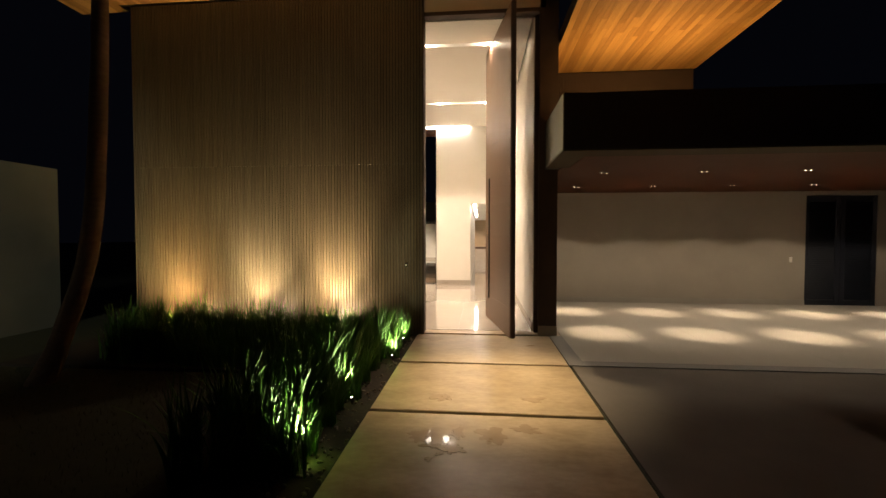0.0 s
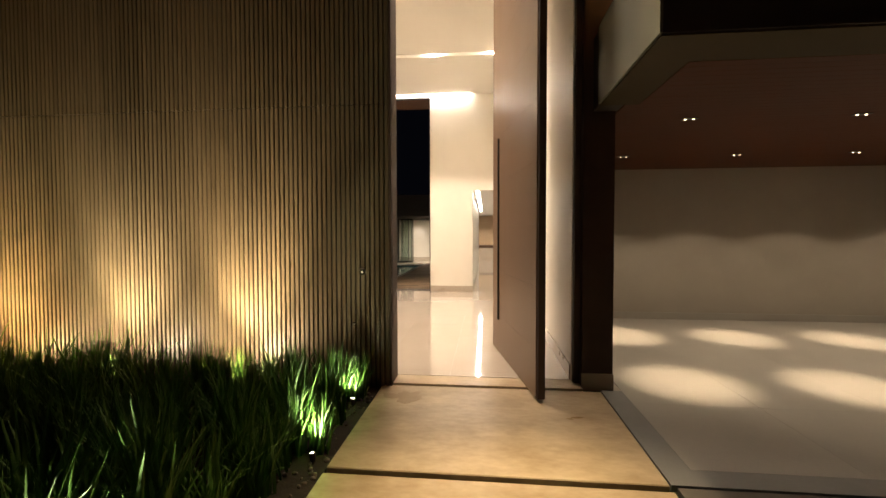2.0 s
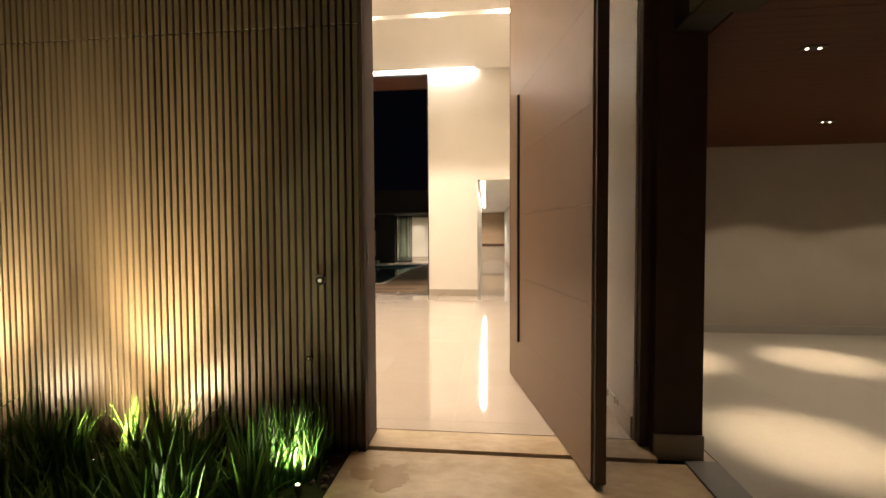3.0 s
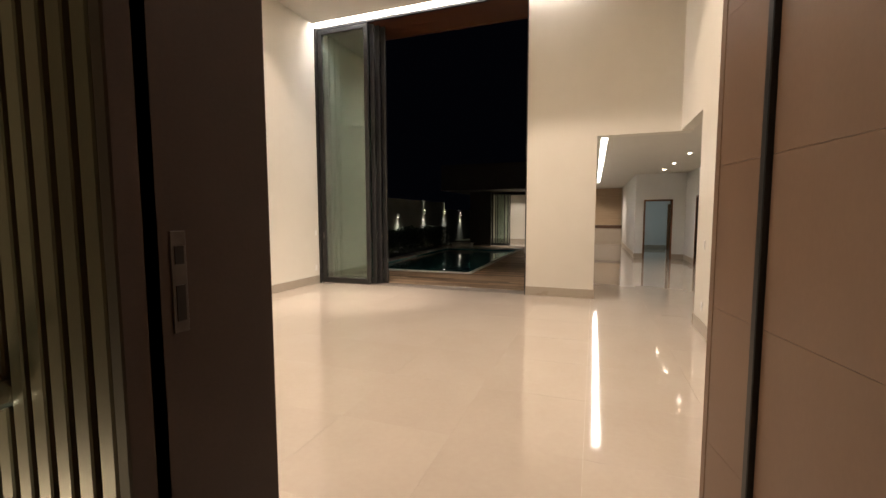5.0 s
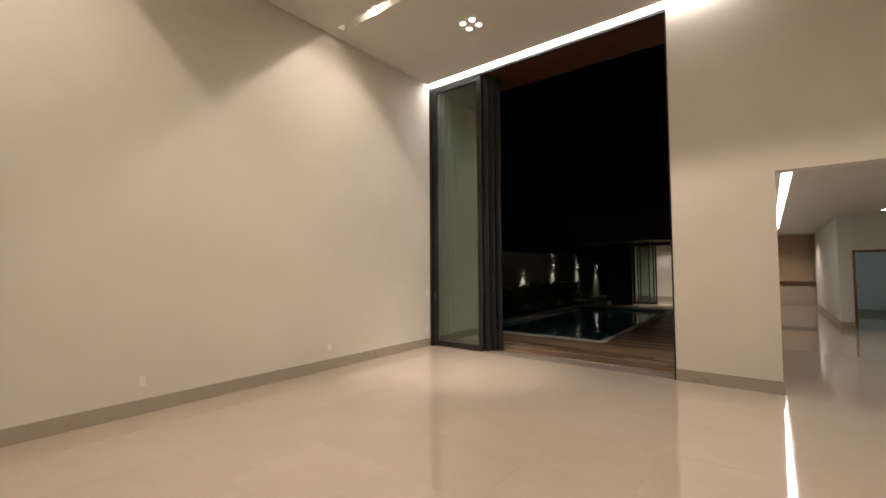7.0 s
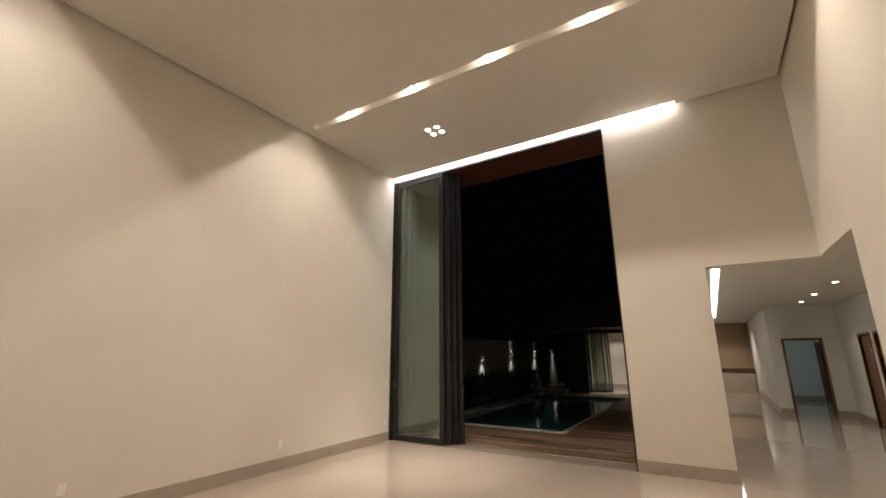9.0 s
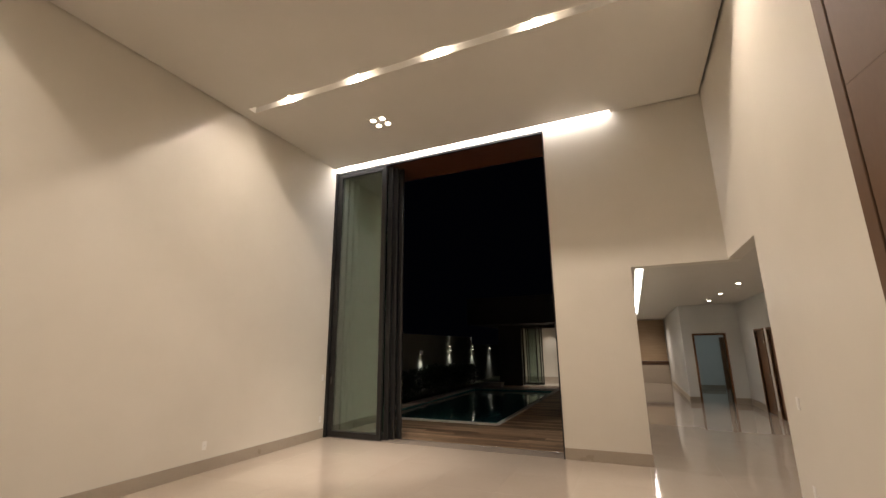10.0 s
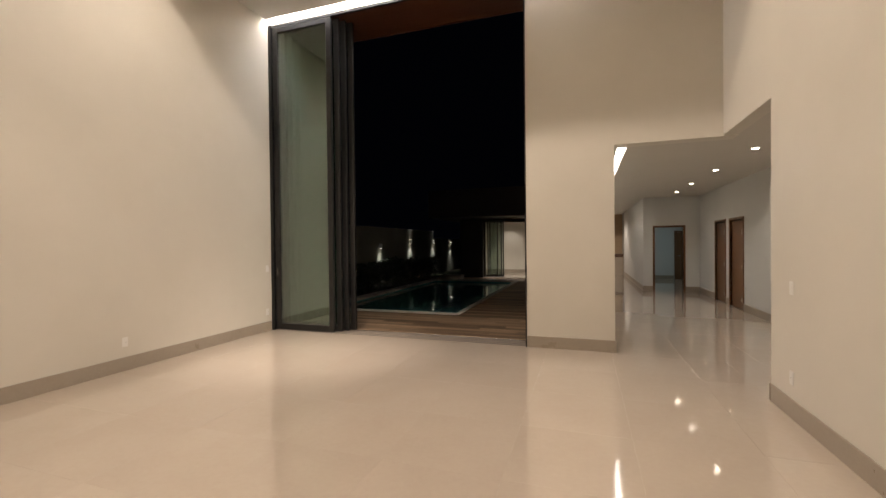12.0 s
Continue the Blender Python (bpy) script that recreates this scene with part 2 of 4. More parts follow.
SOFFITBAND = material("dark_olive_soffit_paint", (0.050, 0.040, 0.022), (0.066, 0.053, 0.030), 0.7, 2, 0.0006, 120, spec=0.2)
DARKBOX = material("dark_roof_and_unlit_fascia", (0.030, 0.028, 0.026), (0.042, 0.039, 0.036), 0.7, 2, 0.0006, 100)
WHITEPLASTIC = material("white_switch_plastic", (0.78, 0.76, 0.72), (0.82, 0.80, 0.76), 0.35, 5)
BARK = material("smooth_red_brown_bark", (0.17, 0.10, 0.065), (0.30, 0.19, 0.125), 0.85, 7, 0.006, 60, stretch=(1, 1, 3))
LEAF = material("strap_leaf_green", (0.050, 0.120, 0.018), (0.105, 0.235, 0.040), 0.55, 9, 0.0004, 60, per_piece=0.3, spec=0.3)
HEDGE = material("dark_hedge_leaf", (0.018, 0.032, 0.011), (0.036, 0.06, 0.02), 0.6, 7)
BULB = glow("warm_bulb", (1.0, 0.86, 0.68), 26)
BULB_SMALL = glow("small_warm_bulb", (1.0, 0.88, 0.70), 9)
BULB_DIM = glow("dim_warm_bulb", (1.0, 0.82, 0.58), 4)
LED = glow("white_led_strip", (1.0, 0.96, 0.93), 6.0)
DARKGLASS = pane_glass("dark_tinted_glass", (0.84, 0.88, 0.86), 0.03)
GREENGLASS = pane_glass("green_tinted_glass", (0.74, 0.83, 0.80), 0.13)
WETSTONE = material("wet_travertine", (0.30, 0.20, 0.105), (0.40, 0.28, 0.16), 0.30, 5, 0.0008, 14)
PUDDLE = material("rain_puddle", (0.36, 0.27, 0.16), (0.44, 0.34, 0.22), 0.035, 6, 0.0004, 9, rough_var=0.02, spec=0.9)
WATER = glass("pool_water", (0.07, 0.32, 0.35), 0.01)
WATER.node_tree.nodes["Principled BSDF"].inputs["Transmission Weight"].default_value = 0.35
WATER.node_tree.nodes["Principled BSDF"].inputs["IOR"].default_value = 1.33


# ---- geometry helpers ----
def box(bm, x0, x1, y0, y1, z0, z1, bevel=0.0):
    vs = [bm.verts.new((x, y, z)) for x in (x0, x1) for y in (y0, y1) for z in (z0, z1)]
    fs = [bm.faces.new([vs[i] for i in q]) for q in ((0, 1, 3, 2), (4, 6, 7, 5), (0, 4, 5, 1), (2, 3, 7, 6), (0, 2, 6, 4), (1, 5, 7, 3))]
    if bevel:
        edges = {e for f in fs for e in f.edges}
        bmesh.ops.bevel(bm, geom=list(edges), offset=bevel, segments=1, affect="EDGES")
    return bm


def rod(bm, p, q, r, r2=None, n=12):
    p, q = Vector(p), Vector(q)
    d = q - p
    m = Matrix.Translation((p + q) / 2) @ d.to_track_quat("Z", "Y").to_matrix().to_4x4()
    bmesh.ops.create_cone(bm, cap_ends=True, segments=n, radius1=r, radius2=r if r2 is None else r2, depth=d.length, matrix=m)
    return bm


def mesh_of(name, bm, mat, smooth=False):
    bmesh.ops.recalc_face_normals(bm, faces=bm.faces)
    me = bpy.data.meshes.new(name)
    bm.to_mesh(me)
    bm.free()
    me.materials.append(mat)
    if smooth:
        me.shade_smooth()
    return me


def part(name, bm, mat, parent=None, label="", smooth=False):
    ob = new(name, mesh_of(name, bm, mat, smooth))
    ob.parent = parent
    if label:
        tagged(ob, label)
    return ob


def boxes(*rows, bevel=0.0):
    bm = bmesh.new()
    for r in rows:
        box(bm, *r, bevel=bevel)
    return bm


def structure(name, bm, mat, label, category):
    return tagged(part(name, bm, mat), label, category, kind="structure")


def thing(name, x, y, z, label, category, group=""):
    ob = new(name)
    ob.location = (x, y, z)
    return tagged(ob, label, category, group)


def piece(name, me, parent, m):
    ob = new(name, me)
    ob.parent = parent
    ob.matrix_basis = m
    return ob


# ---- ground and paving ----
structure("ground", boxes((-120, 120, -120, 10.3, -0.60, -0.09), (-120, 120, 19.2, 150, -0.60, -0.09), (-120, -6.4, 10.3, 19.2, -0.60, -0.09), (-2.5, 120, 10.3, 19.2, -0.60, -0.09)), LAWN, "dark night lawn around the house", "ground")
bm = bmesh.new()
for a in ((2.335, 60, -60, -1.783, -0.3, -0.042),):
    box(bm, *a)
structure("driveway", bm, ASPHALT, "dark asphalt driveway beside the stone path", "driveway")
structure("garden_bed_soil", boxes((-5.9, -0.125, -2.35, -0.05, -0.3, -0.045), (-1.4, -0.125, -6.2, -2.35, -0.3, -0.045)), SOIL, "dark soil of the planting bed along the path", "soil")
structure("grass_joint", boxes((-0.115, 2.45, -9.6, -0.05, -0.3, -0.075)), LAWN, "dark mossy grass in the joints between path slabs", "grass")
garage_floor = structure("garage_floor", boxes((2.45, 14, -1.74, 4.12, -0.3, -0.036)), GROUT, "light grey porcelain carport floor", "floor")
structure("garage_border", boxes((2.30, 2.52, -1.775, -0.02, -0.3, -0.028), (2.52, 14, -1.775, -1.57, -0.3, -0.028)), KERB, "grey stone border strip of the carport floor", "border")

# ---- house shell ----
W = 0.25
structure("wall_west", boxes((-5.40 - W, -5.40, 0.165, 7.985, -0.2, 6.3)), PAINT, "tall cream painted living room wall", "wall")
structure("wall_south", boxes((-5.71, -0.03, -0.06, 0.165, -0.2, 6.3), (-5.71, 2.2, 0.0, 0.165, 5.90, 6.3)), PAINT, "cream painted entrance wall behind the slats", "wall")
structure("wall_east", boxes((2.022, 2.2, 0.2, 6.22, -0.2, 6.3), (2.022, 2.2, 6.22, 7.737, 3.015, 6.3)), PAINT, "tall cream painted wall with a low corner opening", "wall")
structure("wall_north", boxes((-0.59, 0.669, 7.737, 7.985, -0.2, 6.3), (0.669, 2.2, 7.737, 7.985, 3.0, 6.3), (-5.40, -0.59, 7.737, 7.985, 5.755, 6.3)), PAINT, "cream painted wall with a pillar beside the folding doors", "wall")

# ceiling with two lighting slots and a cove
sx0, sx1, hw, rec = -5.10, 1.76, 0.075, 0.11
GX0, GX1 = -5.362, 1.985      # shadow gap along the side walls
bm = bmesh.new()
ys = [0.165, SLOT_Y[0] - hw, SLOT_Y[0] + hw, SLOT_Y[1] - hw, SLOT_Y[1] + hw, 7.60]
for a, b in ((0, 1), (2, 3), (4, 5)):
    box(bm, GX0, GX1, ys[a], ys[b], CEIL, CEIL + 0.25)
for k in (1, 3):
    box(bm, GX0, sx0, ys[k], ys[k + 1], CEIL, CEIL + 0.25)
    box(bm, sx1, GX1, ys[k], ys[k + 1], CEIL, CEIL + 0.25)
    box(bm, sx0, sx1, ys[k], ys[k + 1], CEIL + rec, CEIL + 0.25)
box(bm, 0.62, GX1, 7.60, 7.702, CEIL, CEIL + 0.25)
box(bm, GX0, 0.62, 7.60, 7.737, CEIL + 0.16, CEIL + 0.25)
structure("ceiling", bm, PAINT_CEIL, "white living room ceiling with recessed lighting slots", "ceiling")
structure("roof", boxes((-5.9, 2.45, -0.05, 7.985, 6.30, 6.5)), DARKBOX, "flat dark roof slab over the living room", "roof")

# gallery and rooms beyond
structure("gallery_ceiling", boxes((0.87, 4.75, 7.985, 25, 3.02, 3.2), (2.2, 3.9, 5.9, 7.985, 3.02, 3.2), (0.4, 0.87, 20.1, 25, 3.02, 3.2), (0.4, 0.74, 7.985, 20.1, 3.02, 3.2), (0.74, 0.87, 7.985, 20.1, 3.12, 3.2), (-5.4, 0.4, 20.6, 25, 2.75, 3.2)), PAINT_CEIL, "white gallery ceiling with a light cove", "ceiling")
DX0, DX1, DH = 2.39, 3.20, 2.05
EW, GE = 16.2, 3.66      # gallery end wall, gallery east wall
structure("wall_gallery_end", boxes((2.05, DX0, EW, EW + 0.15, 0, 3.02), (DX1, GE + 0.13, EW, EW + 0.15, 0, 3.02), (DX0, DX1, EW, EW + 0.15, DH, 3.02)), PAINT_GREY, "pale painted gallery end wall with a doorway", "wall")
structure("wall_gallery_west", boxes((2.05, 2.2, EW + 0.15, 23.5, 0, 3.02)), PAINT_GREY, "pale painted wall leading to the gourmet area", "wall")
DOOR_A, DOOR_B = (13.68, 14.51), (12.41, 13.30)
bm = bmesh.new()
prev = 5.9
for a, b in (DOOR_B, DOOR_A):
    box(bm, GE, GE + 0.15, prev, a, 0, 3.02)
    box(bm, GE, GE + 0.15, a, b, DH + 0.05, 3.02)
    prev = b
box(bm, GE, GE + 0.15, prev, EW, 0, 3.02)
box(bm, 4.60, 4.75, EW, 21.2, 0, 3.02)
box(bm, GE + 0.15, 4.60, EW, EW + 0.15, 0, 3.02)
structure("wall_gallery_east", bm, PAINT_GREY, "pale painted gallery wall with two wooden doors", "wall")
structure("wall_gallery_south", boxes((2.2, 3.81, 5.75, 5.9, 0, 3.02)), PAINT, "cream painted wall closing the gallery", "wall")
structure("wall_gallery_courtyard", boxes((0.38, 0.66, 7.985, 20.6, 0, 3.01)), PAINT, "cream painted wall between gallery and courtyard", "wall")
structure("wall_bedroom", boxes((2.2, 4.60, 21.0, 21.15, 0, 3.02)), PAINT_GREY, "dim pale bedroom wall", "wall")
structure("wall_gourmet_back", boxes((-5.4, 2.2, 24.2, 24.4, 0, 3.02)), PAINT, "cream painted back wall of the gourmet area", "wall")
structure("wall_annex_side", boxes((-5.4, -5.2, 20.7, 24.2, 0, 3.02), (-1.95, -1.8, 21.6, 24.2, 0, 3.02)), PAINT, "cream painted side wall of the annex", "wall")
structure("gallery_floor_base", boxes((-5.40, 2.1, 0.17, 7.745, -0.35, -0.012), (2.1, 4.7, 5.75, 25, -0.35, -0.012), (0.4, 2.1, 7.745, 25, -0.35, -0.012), (-5.40, 0.4, 20.6, 25, -0.35, -0.012)), GROUT, "grey mortar bed under the floor tiles", "floor")

# baseboards, room by room
SH, ST = 0.175, 0.016


def baseboard(x0, x1, y0, y1, label="taupe porcelain baseboard along the cream wall"):
    structure("baseboard", boxes((x0, x1, y0, y1, 0.0, SH), bevel=0.003), SKIRT, label, "baseboard")


baseboard(-5.40, -5.40 + ST, 0.2, 7.70)
baseboard(2.022 - ST, 2.022, 0.22, 6.19)
baseboard(2.022 - ST, 2.2, 6.22, 6.22 + ST)
baseboard(-0.59, 0.669 + ST, 7.737 - ST, 7.737)
baseboard(-5.44, -0.05, 0.2, 0.2 + ST)
baseboard(2.05, DX0 - 0.06, EW - ST, EW)
baseboard(DX1 + 0.06, GE - ST, EW - ST, EW)
baseboard(2.05 - ST, 2.05, EW, 23.5)
baseboard(GE - ST, GE, 5.9, DOOR_B[0] - 0.06)
baseboard(GE - ST, GE, DOOR_A[1] + 0.06, EW - ST)
baseboard(GE - ST, GE, DOOR_B[1] + 0.06, DOOR_A[0] - 0.06)
baseboard(2.2, 3.78, 21.0 - ST, 21.0)
baseboard(-5.2, -1.95, 24.2 - ST, 24.2)

# ---- slatted entrance wall ----
slat_wall = structure("wall_slatted", boxes((-5.72, 0.0, -0.085, -0.062, -0.2, 6.25)), BACKER, "dark bronze vertical slatted entrance wall, lit from below", "wall")
structure("door_jamb", boxes((-0.028, 0.0, -0.125, 0.185, -0.05, 5.90), bevel=0.003), DARKFRAME, "dark brown metal jamb of the entrance", "door frame")
structure("door_post", boxes((2.10, 2.43, 0.0, 0.198, -0.03, 6.2), (2.035, 2.10, 0.11, 0.198, -0.03, 5.9), bevel=0.003), DARKFRAME, "dark brown metal clad entrance post", "post")
structure("post_plinth", boxes((2.095, 2.437, -0.012, 0.01, -0.04, 0.15), bevel=0.002), SKIRT, "taupe stone plinth at the foot of the entrance post", "plinth")
structure("door_head", boxes((-0.03, 2.10, -0.02, 0.198, 5.83, 5.90)), DARKFRAME, "dark brown metal door head", "door frame")
structure("threshold", boxes((0.0, 2.10, -0.07, 0.21, -0.3, -0.004)), STONE, "beige stone threshold of the entrance", "threshold")

# ---- carport ----
structure("wall_garage_back", boxes((2.2, 9.60, 4.12, 4.4, -0.1, 3.1), (11.36, 14.2, 4.12, 4.4, -0.1, 3.1), (9.60, 11.36, 4.12, 4.4, 2.88, 3.1)), GARAGE_PAINT, "taupe painted back wall of the carport", "wall")
structure("wall_garage_side", boxes((14.0, 14.2, -1.7, 4.12, -0.1, 3.1), (2.2, 2.44, 0.2, 4.12, -0.1, 3.1)), GARAGE_PAINT, "taupe painted side wall of the carport", "wall")
structure("garage_baseboard", boxes((2.46, 9.60, 4.105, 4.12, -0.036, 0.11), (11.36, 14, 4.105, 4.12, -0.036, 0.11)), GARAGE_TILE, "grey baseboard of the carport wall", "baseboard")
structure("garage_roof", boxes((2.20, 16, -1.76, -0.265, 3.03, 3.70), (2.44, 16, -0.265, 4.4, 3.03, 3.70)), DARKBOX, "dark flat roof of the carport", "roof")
# front gets no light: that shade is put into its near-black colour
structure("garage_fascia", boxes((2.20, 16, -1.78, -1.76, 3.0, 3.78)), DARKBOX, "unlit front fascia of the carport roof, its shade coloured near black", "fascia")
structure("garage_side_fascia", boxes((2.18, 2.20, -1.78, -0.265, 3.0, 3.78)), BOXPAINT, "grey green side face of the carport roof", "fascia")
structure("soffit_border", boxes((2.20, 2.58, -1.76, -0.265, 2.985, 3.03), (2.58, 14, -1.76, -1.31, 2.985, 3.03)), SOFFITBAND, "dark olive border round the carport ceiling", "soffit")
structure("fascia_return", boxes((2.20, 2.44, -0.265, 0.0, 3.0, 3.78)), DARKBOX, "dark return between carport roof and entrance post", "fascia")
structure("upper_wall", boxes((2.44, 5.42, 1.44, 4.4, 3.70, 5.26)), DARKFRAME, "brown ribbed upper wall above the carport", "wall")
ribs = structure("upper_wall_cladding", boxes((2.44, 5.42, 1.425, 1.438, 3.78, 5.25)), DARKFRAME, "brown ribbed cladding of the upper wall", "cladding")

# canopies
right_canopy = structure("canopy", boxes((2.46, 5.46, -5.2, 1.6, 5.285, 5.5)), BACKER, "canopy roof with a honey coloured wood soffit", "canopy")
left_canopy = structure("canopy", boxes((-6.95, 2.45, -2.6, -0.03, 6.275, 6.5), (-6.95, -5.88, -0.03, 0.12, 6.275, 6.5)), BACKER, "high canopy with a honey coloured wood soffit", "canopy")

# ---- courtyard ----
structure("wall_boundary", boxes((-8.0, -7.8, 8.0, 23.3, -0.2, 2.33), (-8.0, -7.8, 23.3, 45, -0.2, 1.93)), CONCRETE, "grey rendered boundary wall with sconces", "wall")
structure("wall_boundary_front", boxes((-8.0, -7.8, -20, 0.3, -0.2, 3.2)), CONCRETE, "grey green rendered boundary wall in the dark", "wall")
structure("wall_boundary_back", boxes((-8.0, 20, 44.8, 45, -0.2, 2.4)), CONCRETE, "grey rendered far boundary wall", "wall")
PX0, PX1, PY0, PY1 = -6.14, -2.56, 10.44, 19.0
structure("pool_basin", boxes((PX0 - 0.15, PX0, PY0, PY1, -1.4, -0.06), (PX1, PX1 + 0.13, PY0, PY1, -1.4, -0.06), (PX0, PX1, PY0 - 0.15, PY0, -1.4, -0.06), (PX0, PX1, PY1, PY1 + 0.15, -1.4, -0.06), (PX0, PX1, PY0, PY1, -1.5, -1.4)), POOLTILE, "teal tiled swimming pool basin", "pool")
bm = bmesh.new()
nx, ny = 36, 80
grid = [[bm.verts.new((PX0 + (PX1 - PX0) * i / nx, PY0 + (PY1 - PY0) * j / ny, -0.10 + 0.0025 * noise.noise((i * 0.6, j * 0.6, 3)))) for j in range(ny + 1)] for i in range(nx + 1)]
for i in range(nx):
    for j in range(ny):
        bm.faces.new((grid[i][j], grid[i + 1][j], grid[i + 1][j + 1], grid[i][j + 1]))
structure("pool_water", bm, WATER, "still dark teal pool water reflecting the sconces", "water")
structure("pool_coping", boxes((PX0 - 0.28, PX0, PY0 - 0.15, PY1 + 0.2, -0.06, 0.012), (PX1, PX1 + 0.13, PY0 - 0.15, PY1 + 0.2, -0.06, 0.012), (PX0, PX1, PY0 - 0.15, PY0, -0.06, 0.012), (PX0, PX1, PY1, PY1 + 0.2, -0.06, 0.012), bevel=0.006), COPING, "pale stone coping around the pool", "coping")
structure("annex_roof", boxes((-6.3, 0.38, 18.6, 25, 2.75, 3.95)), DARKBOX, "dark flat roof volume of the pool annex", "roof")
structure("annex_post", boxes((-5.4, -4.31, 20.5, 20.7, 0, 2.75)), DARKBOX, "dark post of the pool annex", "post")
structure("porch_soffit", boxes((-5.6, 0.5, 7.985, 8.75, 5.76, 6.1)), BACKER, "wood lined eave outside the folding doors", "eave")

# ---- entrance door ----
door_dir = Vector((1.20 - 1.60, 1.70 + 0.45, 0))
LEAF_W = door_dir.length
pivot_door = tagged(new("pivot_door"), "tall brown lacquered pivot door standing open", "door")
pivot_door.matrix_world = pose(1.60, -0.45, 0.012, 0, 0, math.degrees(math.atan2(door_dir.y, door_dir.x)))
# local x runs from the tail to the latch edge, local +y is the outer face
LH, LT = 5.80, 0.085
bm = boxes((0.0, LEAF_W, -LT / 2, LT / 2 - 0.012, 0, LH))
part("core", bm, DARKFRAME, pivot_door, "dark edge frame of the door leaf")
GROOVES = (0.0, *(0.51 + 0.63 * k for k in range(9)), LH)
FX1 = LEAF_W - 0.05
HX0, HX1, HZ0, HZ1 = LEAF_W - 0.43, LEAF_W - 0.385, 0.45, 3.02
for za, zb in zip(GROOVES, GROOVES[1:]):
    bm = bmesh.new()
    a, b = za + 0.0009, zb - 0.0009
    for face in (1, -1):
        y0, y1 = (LT / 2 - 0.012, LT / 2) if face > 0 else (-LT / 2 - 0.012, -LT / 2)
        if face > 0 and a < HZ1 and b > HZ0:
            c, d = max(a, HZ0), min(b, HZ1)
            box(bm, 0.035, HX0, y0, y1, a, b)
            box(bm, HX1, FX1, y0, y1, a, b)
            if c > a:
                box(bm, HX0, HX1, y0, y1, a, c)
            if d < b:
                box(bm, HX0, HX1, y0, y1, d, b)
        else:
            box(bm, 0.035, FX1, y0, y1, a, b)
    part("panel", bm, DOORSKIN, pivot_door)
part("edge_trim", boxes((FX1 + 0.008, LEAF_W, -LT / 2 - 0.012, LT / 2, 0, LH), bevel=0.002), DOORSKIN, pivot_door)
part("handle", boxes((HX0 + 0.006, HX1 - 0.006, LT / 2 - 0.011, LT / 2 + 0.022, HZ0 + 0.01, HZ1 - 0.01), bevel=0.003), BLACKALU, pivot_door, "long slim black pull handle")
part("latch", boxes((LEAF_W, LEAF_W + 0.03, -0.015, 0.015, 1.35, 1.41), bevel=0.004), CHROME, pivot_door, "small steel latch")

strike = tagged(new("lock_strike"), "steel lock strike plate in the dark jamb", "lock")
strike.location = (0.0, -0.03, 1.46)
part("plate", boxes((0.0, 0.003, -0.014, 0.014, -0.085, 0.085), bevel=0.001), DULLSTEEL, strike)
part("keeper", boxes((0.003, 0.0045, -0.008, 0.008, -0.065, -0.005)), BLACKALU, strike, "dark keeper slot")
part("keeper", boxes((0.003, 0.0045, -0.008, 0.008, 0.03, 0.06)), BLACKALU, strike, "dark keeper slot")


def bell_and_glint(x, z, s):
    ob = thing("wall_fixture", x, -0.13, z, "small round steel fixture on the slatted wall, the tiny one for a leaf glint", "fixture")
    bm = rod(bmesh.new(), (0, 0.03, 0), (0, -0.03, 0), s, n=16)
    part("base", bm, CHROME, ob)
    part("lens", rod(bmesh.new(), (0, -0.03, 0), (0, -0.036, 0), s * 0.42, n=16), WHITEPLASTIC, ob, "pale lens")
    part("cap", boxes((-s, s, -0.05, -0.03, s * 0.9, s * 1.5), bevel=0.003), DARKFRAME, ob, "dark cover cap")


bell_and_glint(-0.324, 1.263, 0.034)
# tiny copy imitates the glint of a lit leaf tip, not a second fixture
bell_and_glint(-0.42, 0.68, 0.014)


# ---- lamps ----
def recessed_spot(x, y, z):
    ob = thing("recessed_spot", x, y, z, "small round warm spot in the ceiling slot", "spotlight", "ceiling slot spots")
    bm = rod(bmesh.new(), (0, 0, 0), (0, 0, 0.03), 0.045, 0.03, 16)
    part("housing", bm, WHITEPLASTIC, ob)
    part("bulb", rod(bmesh.new(), (0, 0, -0.004), (0, 0, 0.0), 0.034, n=16), BULB, ob, "glowing warm lamp")
    return ob


first = recessed_spot(SPOT_X[0], SLOT_Y[0], CEIL + 0.081)
for sy in SLOT_Y:
    for sx in SPOT_X:
        if (sx, sy) != (SPOT_X[0], SLOT_Y[0]):
            copy_thing(first, pose(sx, sy, CEIL + 0.081))

quad = thing("quad_downlight", -3.265, 6.25, CEIL, "square ceiling downlight with four glowing lamps", "downlight")
part("frame", boxes((-0.19, 0.19, -0.19, 0.19, -0.006, 0.0), bevel=0.002), PAINT_CEIL, quad)
for dx in (-0.095, 0.095):
    for dy in (-0.095, 0.095):
        bm = rod(bmesh.new(), (dx, dy, -0.011), (dx, dy, -0.006), 0.046, n=16)
        part("lamp", bm, BULB, quad, "glowing warm lamp")

cove = thing("led_strip", -2.40, 7.668, CEIL + 0.14, "bright white led strip in the ceiling cove", "led strip")
part("diffuser", boxes((-3.0, 2.99, -0.05, 0.05, -0.03, -0.012), bevel=0.003), LED, cove)
part("channel", boxes((-3.0, 2.99, -0.055, 0.055, -0.012, 0.02)), CHROME, cove, "aluminium channel")
gl = thing("led_strip", 0.805, 14.0, 3.11, "bright white led strip along the gallery ceiling", "led strip")
part("diffuser", boxes((-0.055, 0.055, -5.98, 6.05, -0.02, 0.0), bevel=0.003), LED, gl)
part("channel", boxes((-0.06, 0.06, -5.98, 6.05, 0.0, 0.01)), CHROME, gl, "aluminium channel")


